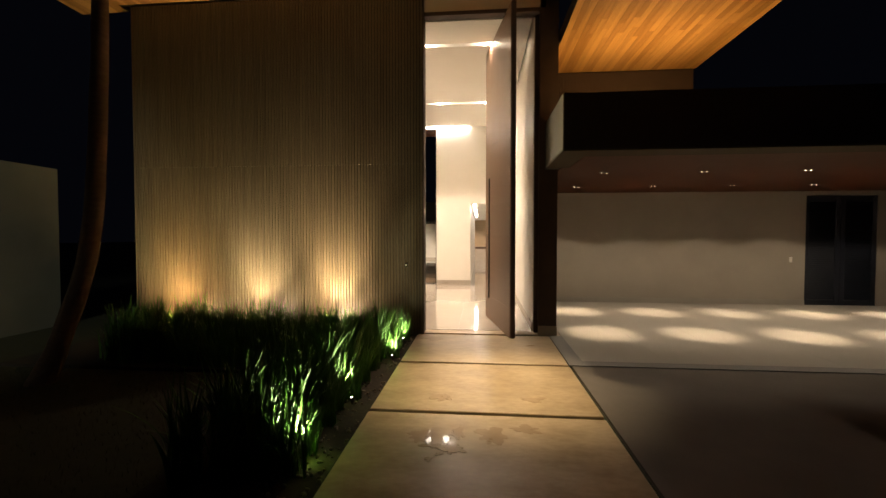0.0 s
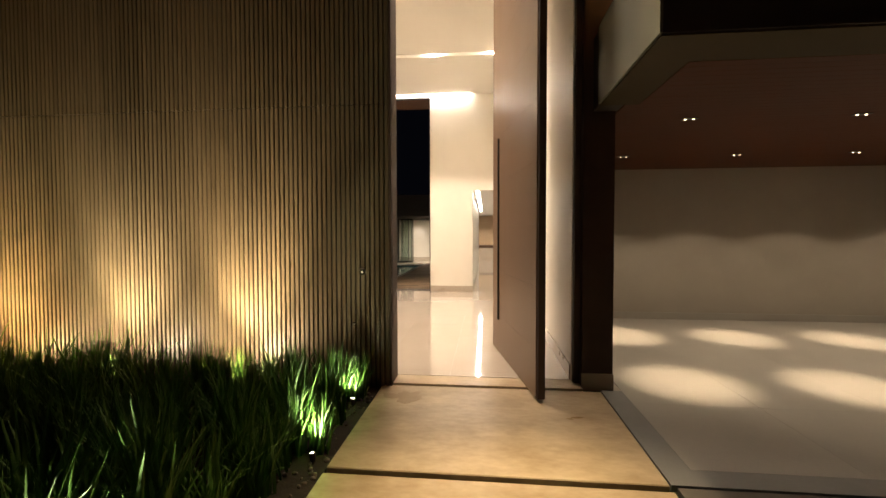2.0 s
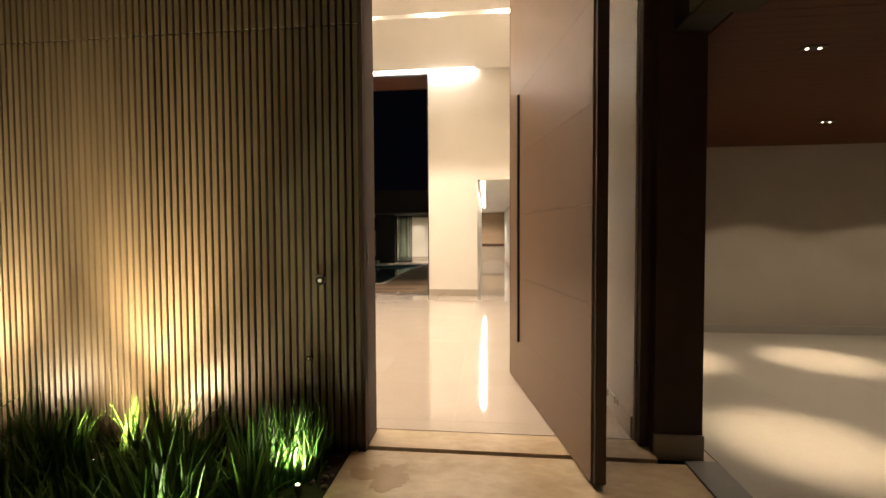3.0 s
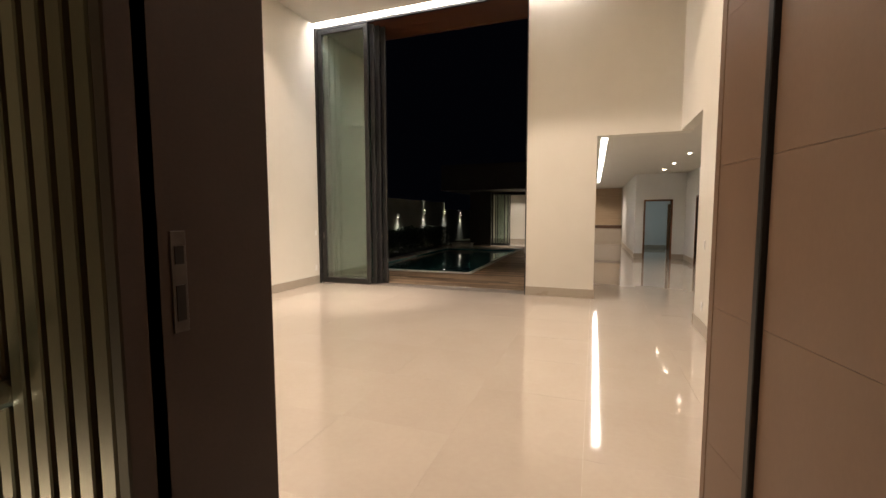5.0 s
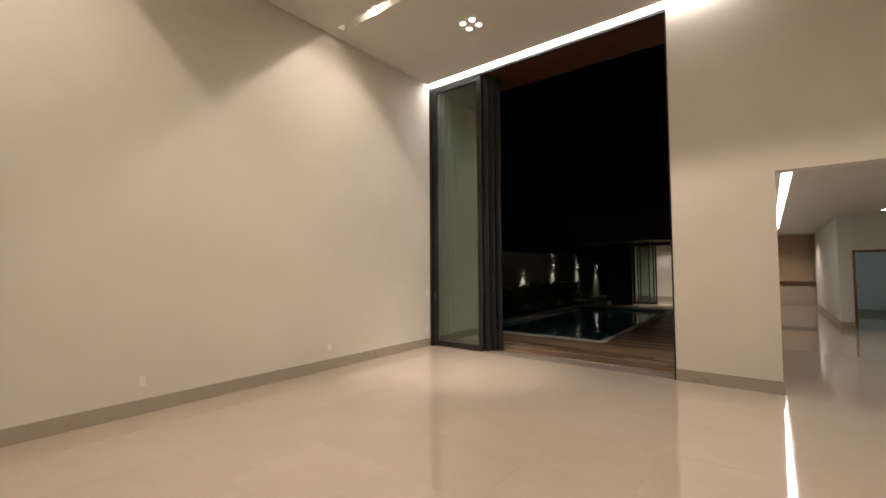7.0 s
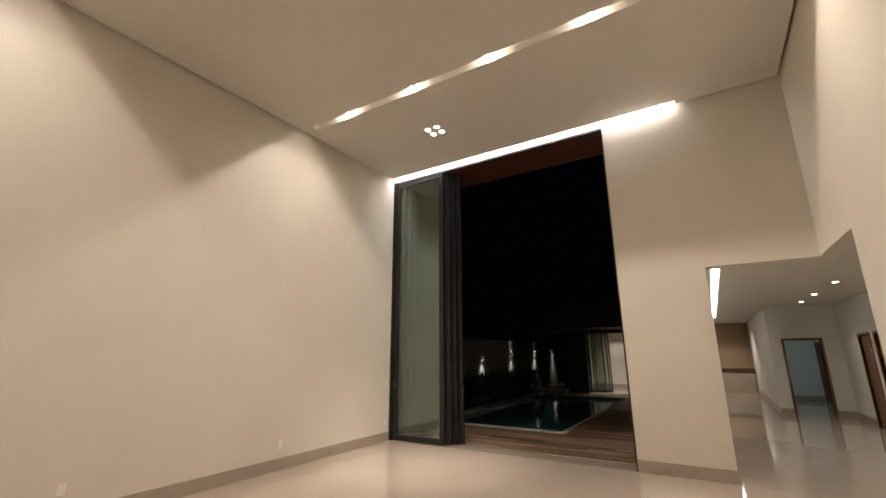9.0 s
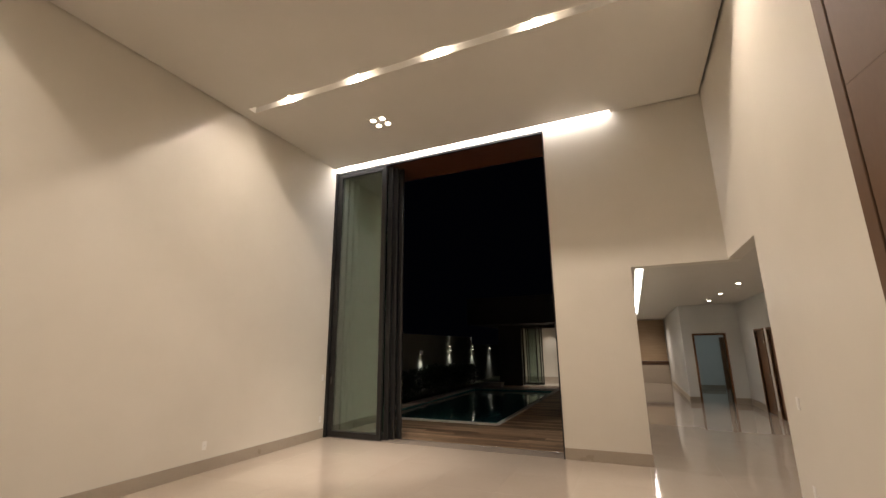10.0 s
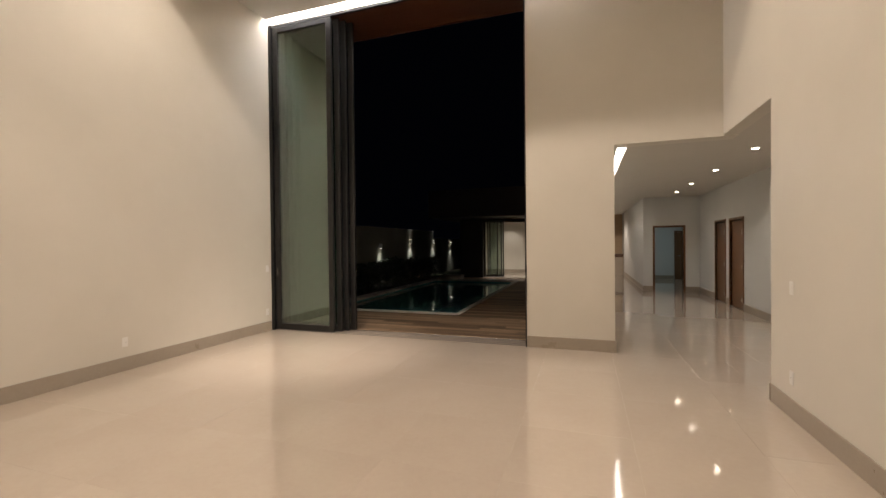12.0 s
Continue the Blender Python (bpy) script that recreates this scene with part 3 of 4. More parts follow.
def round_downlight(x, y, z):
    ob = thing("round_downlight", x, y, z, "round white recessed downlight in the gallery ceiling", "downlight", "gallery downlights")
    part("rim", rod(bmesh.new(), (0, 0, -0.005), (0, 0, 0.0), 0.062, n=24), WHITEPLASTIC, ob)
    part("diffuser", rod(bmesh.new(), (0, 0, -0.008), (0, 0, -0.005), 0.046, n=24), BULB, ob, "glowing diffuser")
    return ob


first = round_downlight(*GALLERY_SPOTS[0], 3.02)
for g in GALLERY_SPOTS[1:]:
    copy_thing(first, pose(*g, 3.02))


def twin_spot(x, y, z):
    ob = thing("twin_downlight", x, y, z, "black twin downlight in the wooden carport ceiling", "downlight", "carport downlights")
    part("frame", boxes((-0.085, 0.085, -0.045, 0.045, -0.008, 0.012), bevel=0.002), BLACKALU, ob)
    for dx in (-0.045, 0.045):
        part("lamp", rod(bmesh.new(), (dx, 0, -0.012), (dx, 0, -0.008), 0.011, n=14), BULB_DIM, ob, "glowing warm lamp")
    return ob


first = twin_spot(*GARAGE_SPOTS[0], 2.985)
for g in GARAGE_SPOTS[1:]:
    copy_thing(first, pose(*g, 2.985))


def garden_spike(x, y, tilt_to, lift=0.05):
    ob = thing("garden_spotlight", x, y, -0.045, "small dark garden spotlight glowing among the plants", "spotlight", "garden spotlights")
    aim = (Vector(tilt_to) - Vector((x, y, 0.02))).normalized()
    c = Vector((0, 0, lift))
    part("spike", rod(bmesh.new(), (0, 0, 0), (0, 0, lift), 0.008, n=8), DARKFRAME, ob)
    head = part("head", rod(bmesh.new(), c - aim * 0.03, c + aim * 0.03, 0.020, 0.025, 14), DARKFRAME, ob, "dark cylindrical lamp head")
    part("lens", rod(bmesh.new(), c + aim * 0.03, c + aim * 0.034, 0.012, n=14), BULB_SMALL, head, "glowing lens")


for wx, wy in PLANT_UPS:
    garden_spike(wx, wy, (wx - 0.12, wy + 0.05, 0.8))
for wx in (-5.2, -3.35):
    garden_spike(wx, -0.85, (wx + 0.05, -0.7, 0.8))
for wx, wy in WALL_UPS:
    garden_spike(wx, wy, (wx, -0.12, 1.2), 0.17)


def sconce(y, z, double=True):
    ob = thing("wall_sconce", -7.80, y, z, "up and down wall sconce on the boundary wall", "sconce", "boundary wall sconces")
    part("body", boxes((0.0, 0.11, -0.05, 0.05, -0.085, 0.085), bevel=0.004), WHITEPLASTIC, ob)
    part("lens", boxes((0.03, 0.09, -0.035, 0.035, -0.09, -0.085)), BULB_SMALL, ob, "glowing lower lens")
    if double:
        part("lens", boxes((0.03, 0.09, -0.035, 0.035, 0.085, 0.09)), BULB_SMALL, ob, "glowing upper lens")
    return ob


sconce(*SCONCES[0], double=False)
first = sconce(*SCONCES[1])
for sy, sz in SCONCES[2:]:
    copy_thing(first, pose(-7.80, sy, sz))


# assumed fixture, added to go with the unseen spots that brighten the path
def added_downlight(x, y, z):
    ob = thing("canopy_downlight", x, y, z, "small recessed warm downlight added to the wood canopy to brighten the path", "downlight", "canopy downlights")
    part("rim", rod(bmesh.new(), (0, 0, -0.006), (0, 0, 0.0), 0.06, n=20), BLACKALU, ob)
    part("lamp", rod(bmesh.new(), (0, 0, -0.009), (0, 0, -0.006), 0.045, n=20), BULB_SMALL, ob, "glowing warm lamp")


for ex, ey in PATH_FILLS:
    added_downlight(ex, ey, 6.255)

# ---- switches and sockets ----
def wall_plate(x, y, z, turn, name, label, cat, h=0.12):
    ob = tagged(new(name), label, cat)
    ob.matrix_world = pose(x, y, z, 0, 0, turn)
    part("plate", boxes((-0.036, 0.036, -0.008, 0.0, -h / 2, h / 2), bevel=0.002), WHITEPLASTIC, ob)
    if cat == "socket":
        insert = part("insert", boxes((-0.02, 0.02, -0.011, -0.008, -0.02, 0.02), bevel=0.001), WHITEPLASTIC, ob, "recessed socket insert")
        for dx in (-0.009, 0.0, 0.009):
            part("hole", boxes((dx - 0.002, dx + 0.002, -0.0115, -0.011, -0.002, 0.002)), BLACKALU, insert)
    else:
        for dz in (-0.022, 0.022):
            part("rocker", boxes((-0.018, 0.018, -0.012, -0.008, dz - 0.018, dz + 0.018), bevel=0.001), WHITEPLASTIC, ob)


for y, z in ((2.31, 0.39), (5.02, 0.37), (7.60, 0.36)):
    wall_plate(-5.40, y, z, 90, "wall_socket", "white wall socket low on the cream wall", "socket")
wall_plate(-5.40, 7.61, 1.17, 90, "light_switch", "white light switch on the cream wall", "switch")
wall_plate(2.022, 5.77, 1.17, -90, "light_switch", "white light switch on the cream wall", "switch")
wall_plate(2.022, 5.77, 0.36, -90, "wall_socket", "white wall socket low on the cream wall", "socket")
wall_plate(9.244, 4.12, 1.173, 0, "light_switch", "white light switch on the taupe carport wall", "switch", 0.14)


# ---- folding glass doors ----
def glazed_leaf(m, w, h, name, label, stile=0.075, deep=0.06, pane_mat=GREENGLASS):
    ob = tagged(new(name), label, "glass door", "sliding glass doors")
    ob.matrix_world = m
    part("stile", boxes((0, stile, -deep / 2, deep / 2, 0, h), bevel=0.004), BLACKALU, ob)
    part("stile", boxes((w - stile, w, -deep / 2, deep / 2, 0, h), bevel=0.004), BLACKALU, ob)
    part("rail", boxes((stile, w - stile, -deep / 2, deep / 2, 0, 0.11), bevel=0.004), BLACKALU, ob)
    part("rail", boxes((stile, w - stile, -deep / 2, deep / 2, h - 0.09, h), bevel=0.004), BLACKALU, ob)
    pane = part("pane", boxes((stile - 0.01, w - stile + 0.01, -0.006, 0.006, 0.10, h - 0.08)), pane_mat, ob, "green tinted glass pane")
    pane.visible_shadow = False
    return ob


FH = 5.68
for k, fx in enumerate((-4.05, -3.95, -3.87, -3.78)):
    ob = glazed_leaf(pose(fx - 1.27, 7.775 + 0.10 * k, 0.02), 1.27, FH, "sliding_door_leaf", "tall black framed sliding glass leaf stacked with others", 0.10)
    part("roller", rod(bmesh.new(), (1.235, 0, FH), (1.235, 0, FH + 0.025), 0.02, n=12), CHROME, ob, "steel roller cap")
    if k == 0:
        part("lock", boxes((0.035, 0.065, -0.045, -0.03, 1.02, 1.16), bevel=0.004), DULLSTEEL, ob, "dark recessed pull lock")
    part("lock", boxes((1.27, 1.278, -0.012, 0.012, 0.98, 1.10), bevel=0.002), CHROME, ob, "small steel edge lock")
structure("window_frame", boxes((-5.395, -5.335, 7.715, 8.13, 0, 5.755), (-5.335, -0.61, 7.745, 7.80, 5.715, 5.757), (-0.612, -0.592, 7.73, 8.13, 0.0, 5.73)), BLACKALU, "black aluminium frame of the sliding doors", "door frame")
structure("door_track", boxes((-5.38, -0.59, 7.742, 8.13, -0.3, 0.002)), TILE, "pale stone sill with the sliding door track", "sill")
structure("sill_edge", boxes((-5.33, -0.62, 8.112, 8.13, 0.002, 0.010), bevel=0.002), CHROME, "bright metal edge of the sill beside the deck", "trim")
structure("track_rail", boxes(*((-5.33, -0.62, 7.77 + 0.1 * k, 7.78 + 0.1 * k, 0.002, 0.008) for k in range(4))), DULLSTEEL, "steel sliding door floor rails", "rail")

# ---- gallery doors ----
def frame_and_leaf(name, m, w, h, label, leaf=True):
    """Local x along the wall, local y into the wall."""
    ob = tagged(new(name), label, "door", kind="structure")
    ob.matrix_world = m
    part("casing", boxes((-0.06, 0.0, -0.018, 0.15, 0, h + 0.06), bevel=0.003), DOORWOOD, ob)
    part("casing", boxes((w, w + 0.06, -0.018, 0.15, 0, h + 0.06), bevel=0.003), DOORWOOD, ob)
    part("casing", boxes((0.0, w, -0.018, 0.15, h, h + 0.06), bevel=0.003), DOORWOOD, ob)
    if leaf:
        lf = part("leaf", boxes((0.004, w - 0.004, 0.03, 0.07, 0.008, h - 0.004), bevel=0.003), DOORWOOD, ob, "plain mahogany door leaf")
        part("handle", boxes((0.06, 0.18, -0.02, -0.005, 1.0, 1.02), bevel=0.003), CHROME, lf, "steel lever handle")
        for hz in (0.25, 1.0, 1.8):
            part("hinge", rod(bmesh.new(), (w - 0.002, -0.022, hz - 0.05), (w - 0.002, -0.022, hz + 0.05), 0.012, n=8), CHROME, lf, "steel hinge")
    return ob


frame_and_leaf("door_1", pose(DX0, EW, 0), DX1 - DX0, DH, "mahogany framed doorway without leaf in view", False)
frame_and_leaf("door_2", pose(GE, DOOR_B[1], 0, 0, 0, -90), DOOR_B[1] - DOOR_B[0], DH + 0.05, "closed mahogany door in the gallery wall")
frame_and_leaf("door_3", pose(GE, DOOR_A[1], 0, 0, 0, -90), DOOR_A[1] - DOOR_A[0], DH + 0.05, "closed mahogany door in the gallery wall")
frame_and_leaf("door_4", pose(3.86, 20.92, 0), 0.66, DH - 0.06, "closed mahogany door in the dim bedroom")

# ---- gourmet area ----
counter = thing("kitchen_counter", 0.2, 23.9, 0, "taupe counter with a dark brown worktop", "counter")
part("body", boxes((-1.9, 1.84, -0.30, 0.28, 0.0, 0.86), bevel=0.004), SKIRT, counter)
part("worktop", boxes((-1.92, 1.84, -0.34, 0.29, 0.86, 1.02), bevel=0.004), BROWNSTONE, counter, "dark brown stone worktop")
structure("wood_panel", boxes((-1.7, 2.04, 24.16, 24.198, 1.02, 3.0)), PANELWOOD, "light oak wall panel over the counter", "panel")
hood = thing("range_hood", -1.45, 23.9, 1.0, "white tapered range hood in the annex", "hood")
bm = bmesh.new()
bmesh.ops.create_cone(bm, cap_ends=True, segments=4, radius1=0.75, radius2=0.28, depth=0.5, matrix=Matrix.Translation((0, -0.1, 0.62)) @ Matrix.Rotation(radians(45), 4, "Z"))
part("canopy", bm, WHITEPLASTIC, hood)
part("flue", boxes((-0.2, 0.2, -0.3, 0.1, 0.87, 1.75)), WHITEPLASTIC, hood, "white flue")

for ax, ay in ((-4.92, 20.76), (-4.33, 20.84), (-4.17, 20.92), (-4.09, 21.00)):
    glazed_leaf(pose(ax, ay, 0.02), 0.70, 2.68, "sliding_door_leaf", "black framed glass door leaf of the annex", 0.05, 0.05, DARKGLASS)

bench = thing("pool_step", -5.6, 19.85, -0.008, "low pale stone step at the far end of the pool", "step")
part("block", boxes((-0.5, 0.5, -0.22, 0.22, 0.0, 0.14), bevel=0.008), COPING, bench)
part("top_slab", boxes((-0.53, 0.53, -0.25, 0.25, 0.14, 0.18), bevel=0.006), COPING, bench)

# ---- carport louvred door ----
louvre = thing("louvred_door", 10.48, 4.155, -0.036, "dark blue black louvred double door of the carport", "door")
for s in (-1, 1):
    x0, x1 = (-0.885, -0.005) if s < 0 else (0.005, 0.885)
    part("stile", boxes((x0, x0 + 0.11, 0, 0.05, 0, 2.9), bevel=0.003), BLUEBLACK, louvre)
    part("stile", boxes((x1 - 0.11, x1, 0, 0.05, 0, 2.9), bevel=0.003), BLUEBLACK, louvre)
    part("rail", boxes((x0 + 0.11, x1 - 0.11, 0, 0.05, 0, 0.14), bevel=0.003), BLUEBLACK, louvre)
    part("rail", boxes((x0 + 0.11, x1 - 0.11, 0, 0.05, 2.74, 2.9), bevel=0.003), BLUEBLACK, louvre)
part("backing", boxes((-0.775, 0.775, 0.045, 0.055, 0.1, 2.8)), BLACKALU, louvre)
bm = bmesh.new()
box(bm, -0.33, 0.33, -0.004, 0.004, -0.03, 0.03)
slat_me = mesh_of("slat", bm, BLUEBLACK)
for s in (-0.445, 0.445):
    for k in range(46):
        piece("slat", slat_me, louvre, pose(s, 0.026, 0.175 + k * 0.0563, -38))

# ---- planting ----
rng = random.Random(7)


def strap_clump_mesh(seed, leaves, height):
    r = random.Random(seed)
    bm = bmesh.new()
    for _ in range(leaves):
        a = r.uniform(0, 2 * math.pi)
        base = Vector((r.gauss(0, 0.05), r.gauss(0, 0.05), -0.02))
        h = height * r.uniform(0.55, 1.12)
        lean = r.uniform(0.04, 0.42) * h
        w = r.uniform(0.008, 0.016)
        out = Vector((math.cos(a), math.sin(a), 0))
        side = Vector((-out.y, out.x, 0))
        side = (side + out * r.uniform(-0.6, 0.6)).normalized()
        droop = r.uniform(0.0, 0.35) * h if r.random() < 0.35 else 0.0
        prev = None
        n = 6
        for k in range(n + 1):
            s = k / n
            c = base + out * (lean * s ** 1.8 + droop * s ** 3) + Vector((0, 0, h * s - droop * 0.9 * s ** 3))
            ww = w * (1 - s ** 2.2) + 0.0006
            fold = out * (ww * 0.25)
            row = [bm.verts.new(c - side * ww), bm.verts.new(c - fold), bm.verts.new(c + side * ww)]
            if prev:
                bm.faces.new((prev[0], prev[1], row[1], row[0]))
                bm.faces.new((prev[1], prev[2], row[2], row[1]))
            prev = row
    me = bpy.data.meshes.new("strap_leaf_plant")
    bm.to_mesh(me)
    bm.free()
    me.materials.append(LEAF)
    me.shade_smooth()
    return me


clumps = [strap_clump_mesh(s, 58, 0.72) for s in range(6)]
spots_keep = [Vector((x, y)) for x, y in (*PLANT_UPS, (-5.2, -0.85), (-3.35, -0.85), *WALL_UPS)]


def plant(x, y, s):
    ob = new("strap_leaf_plant", rng.choice(clumps))
    ob.matrix_basis = pose(x, y, -0.05, rng.uniform(-5, 5), rng.uniform(-5, 5), rng.uniform(0, 360)) @ Matrix.Diagonal((s, s, s * rng.uniform(0.85, 1.15), 1))
    tagged(ob, "green strap-leaved border plant in dark soil", "plant", "strap-leaved border plants")


def bed(x0, x1, y0, y1, step, smin, smax):
    x = x0
    while x <= x1:
        y = y0
        while y <= y1:
            px, py = x + rng.uniform(-0.4, 0.4) * step, y + rng.uniform(-0.4, 0.4) * step
            if px > -5.4 - 0.6 * (py + 0.5) and all((Vector((px, py)) - k).length > 0.15 for k in spots_keep):
                plant(px, py, rng.uniform(smin, smax))
            y += step
        x += step


bed(-5.3, -0.4, -2.1, -1.0, 0.27, 0.85, 1.12)
bed(-5.3, -0.5, -0.92, -0.70, 0.27, 0.60, 0.84)
bed(-5.3, -0.5, -0.42, -0.28, 0.34, 0.42, 0.66)
bed(-0.42, -0.14, -0.75, -0.3, 0.2, 0.45, 0.66)
bed(-1.12, -0.55, -4.75, -2.3, 0.25, 0.95, 1.25)
for y in (-4.7, -4.15, -3.85, -3.5, -2.9, -2.6, -2.2, -1.85, -1.3, -0.95):
    plant(-0.45 + rng.uniform(-0.05, 0.05), y, rng.uniform(0.55, 0.8))

for wx, wy in PLANT_UPS:
    plant(wx - 0.18, wy + 0.14, 0.8)
    plant(wx - 0.02, wy + 0.17, 0.6)
    plant(wx - 0.24, wy - 0.06, 0.8)

# sparse lawn blades beside the bed
blades = []
for k in range(9000):
    x, y = rng.uniform(-7.4, -1.45), rng.uniform(-9.0, -2.4)
    blades.append((x, y, rng.uniform(0, 6.28), rng.uniform(0.025, 0.06)))
bm = bmesh.new()
for x, y, a, h in blades:
    c, s = math.cos(a) * 0.003, math.sin(a) * 0.003
    bm.faces.new([bm.verts.new((x - c, y - s, -0.092)), bm.verts.new((x + c, y + s, -0.092)), bm.verts.new((x + s * 6, y - c * 6, -0.09 + h))])
tagged(part("lawn_grass", bm, LAWN), "short dark lawn grass beside the planting bed", "grass", kind="stuff")

# pebbles in the bed beside the slabs
bm = bmesh.new()
for k in range(260):
    x, y = rng.uniform(-0.6, -0.15), rng.uniform(-5.2, -0.3)
    r = rng.uniform(0.008, 0.028)
    bmesh.ops.create_icosphere(bm, subdivisions=1, radius=r, matrix=pose(x, y, -0.045 + r * 0.3, rng.uniform(0, 360), 0, rng.uniform(0, 360)) @ Matrix.Diagonal((1, rng.uniform(0.6, 1), 0.6, 1)))
tagged(part("bed_pebbles", bm, PEBBLE, smooth=True), "small brown pebbles and bark on dark soil", "pebbles", kind="stuff")

# hedge along the boundary
rows = []
for k in range(15000):
    y = rng.uniform(8.6, 21.0)
    z = rng.uniform(0.0, 1.0) ** 0.7
    top = 0.98 + 0.24 * noise.noise((y * 1.3, 0, 0))
    rows.append((-6.95 + rng.gauss(0, 0.22), y, -0.05 + z * top))
bm = bmesh.new()
for x, y, z in rows:
    a, l = rng.uniform(0, 6.28), rng.uniform(0.08, 0.17)
    d = Vector((math.cos(a), math.sin(a), rng.uniform(-0.2, 0.9))).normalized() * l
    s = Vector((-d.y, d.x, 0)).normalized() * l * 0.28 if abs(d.x) + abs(d.y) > 1e-4 else Vector((l * 0.28, 0, 0))
    c = Vector((x, y, z))
    bm.faces.new([bm.verts.new(c), bm.verts.new(c + d * 0.5 + s), bm.verts.new(c + d), bm.verts.new(c + d * 0.5 - s)])
tagged(part("hedge", bm, HEDGE), "dark low leafy hedge beside the pool", "hedge", kind="stuff")


# bent trunk on the lawn
def tree(pts, r0, r1):
    ob = thing("tree", *pts[0], "slender bent tree trunk on the dark lawn", "tree")
    o = Vector(pts[0])
    bm = bmesh.new()
    ring_prev = None
    n = 40
    for k in range(n + 1):
        s = k / n * (len(pts) - 1)
        i = min(int(s), len(pts) - 2)
        f = s - i
        p0, p1, p2, p3 = (Vector(pts[max(0, min(len(pts) - 1, j))]) for j in (i - 1, i, i + 1, i + 2))
        c = 0.5 * ((2 * p1) + (p2 - p0) * f + (2 * p0 - 5 * p1 + 4 * p2 - p3) * f * f + (3 * p1 - p0 - 3 * p2 + p3) * f ** 3) - o
        rad = r0 + (r1 - r0) * (k / n) ** 0.7 + (0.05 * max(0, 1 - k / 6) ** 2)
        ring = [bm.verts.new(c + Vector((math.cos(a), math.sin(a), 0)) * rad * (1 + 0.12 * noise.noise((math.cos(a) * 2, math.sin(a) * 2, k * 0.35)))) for a in (j * math.pi / 7 for j in range(14))]
        if ring_prev:
            for j in range(14):
                bm.faces.new((ring_prev[j], ring_prev[(j + 1) % 14], ring[(j + 1) % 14], ring[j]))
        ring_prev = ring
    bm.faces.new(ring_prev)
    part("trunk", bm, BARK, ob, smooth=True)
    topp = Vector(pts[-1]) - o
    for k in range(7):
        a = k * 0.9 + 0.3
        e = topp + Vector((math.cos(a) * 1.1, math.sin(a) * 1.1, 0.9 + 0.25 * (k % 3)))
        part("limb", rod(bmesh.new(), topp - Vector((0, 0, 0.1)), e, r1 * 0.55, 0.012, 8), BARK, ob)
    bm = bmesh.new()
    for k in range(2600):
        c = topp + Vector((rng.gauss(0, 0.75), rng.gauss(0, 0.75), 0.95 + rng.gauss(0, 0.38)))
        a, l = rng.uniform(0, 6.28), rng.uniform(0.06, 0.14)
        d = Vector((math.cos(a), math.sin(a), rng.uniform(-0.6, 0.4))) * l
        s = Vector((-math.sin(a), math.cos(a), rng.uniform(-0.3, 0.3))) * l * 0.3
        bm.faces.new([bm.verts.new(c), bm.verts.new(c + d * 0.5 + s), bm.verts.new(c + d), bm.verts.new(c + d * 0.5 - s)])
    part("crown", bm, HEDGE, ob, "uneven dark leafy crown")


tree(((-4.60, -2.9, -0.10), (-4.09, -2.9, 0.99), (-3.84, -2.9, 1.92), (-3.72, -2.9, 3.33), (-3.66, -2.9, 4.58), (-3.60, -2.9, 7.2)), 0.13, 0.08)

# ---- pieces of the setting ----
# vertical slats of the entrance wall
PITCH = 0.0552
slat_meshes = []
for z0, z1 in ((-0.04, 3.118), (3.124, 6.22)):
    bm = bmesh.new()
    box(bm, -0.0185, 0.0185, -0.040, 0.0, z0, z1, bevel=0.003)
    slat_meshes.append(mesh_of("slat", bm, SLAT))
k = 0
while -0.05 - k * PITCH > -5.70:
    for me in slat_meshes:
        piece("slat", me, slat_wall, pose(-0.05 - k * PITCH, -0.085, 0))
    k += 1

bm = bmesh.new()
box(bm, -0.012, 0.012, -0.012, 0.0, 3.79, 5.24)
rib_mesh = mesh_of("rib", bm, DARKFRAME)
for k in range(98):
    piece("rib", rib_mesh, ribs, pose(2.47 + k * 0.03, 1.425, 0))

# soffit planks
def soffit(parent, x0, x1, y0, y1, z, width, mat, cuts):
    n = int((x1 - x0) / width)
    made = {}
    for i in range(n):
        edges = sorted({y0, y1, *(y0 + (y1 - y0) * (c + 0.37 * ((i * 7) % 5) / 5) / cuts for c in range(1, cuts))})
        for a, b in zip(edges, edges[1:]):
            key = round(b - a, 3)
            if key not in made:
                bm = bmesh.new()
                box(bm, 0.002, width - 0.002, 0.001, b - a - 0.001, 0.0, 0.014, bevel=0.002)
                made[key] = mesh_of("plank", bm, mat)
            piece("plank", made[key], parent, pose(x0 + i * width, a, z))


soffit(right_canopy, 2.46, 5.46, -5.2, 1.43, 5.262, 0.10, SOFFIT, 3)
soffit(left_canopy, -6.95, -5.95, -2.6, 0.12, 6.255, 0.10, SOFFIT, 1)
soffit(left_canopy, -5.95, 2.45, -2.6, -0.13, 6.255, 0.10, SOFFIT, 1)
garage_ceiling = structure("garage_ceiling", boxes((2.44, 14, -1.30, 4.12, 3.002, 3.03)), BACKER, "red brown wooden carport ceiling", "ceiling")
bm = bmesh.new()
for i in range(52):
    ya = -1.305 + i * 0.104
    box(bm, 2.585 if ya < -0.3 else 2.45, 13.99, ya + 0.0015, ya + 0.1025, 2.985, 3.001)
part("planks", bm, REDWOOD, garage_ceiling)
eave = structure("porch_soffit_lining", boxes((-5.6, 0.5, 7.97, 8.74, 5.752, 5.758)), BACKER, "red brown wooden eave lining", "soffit")
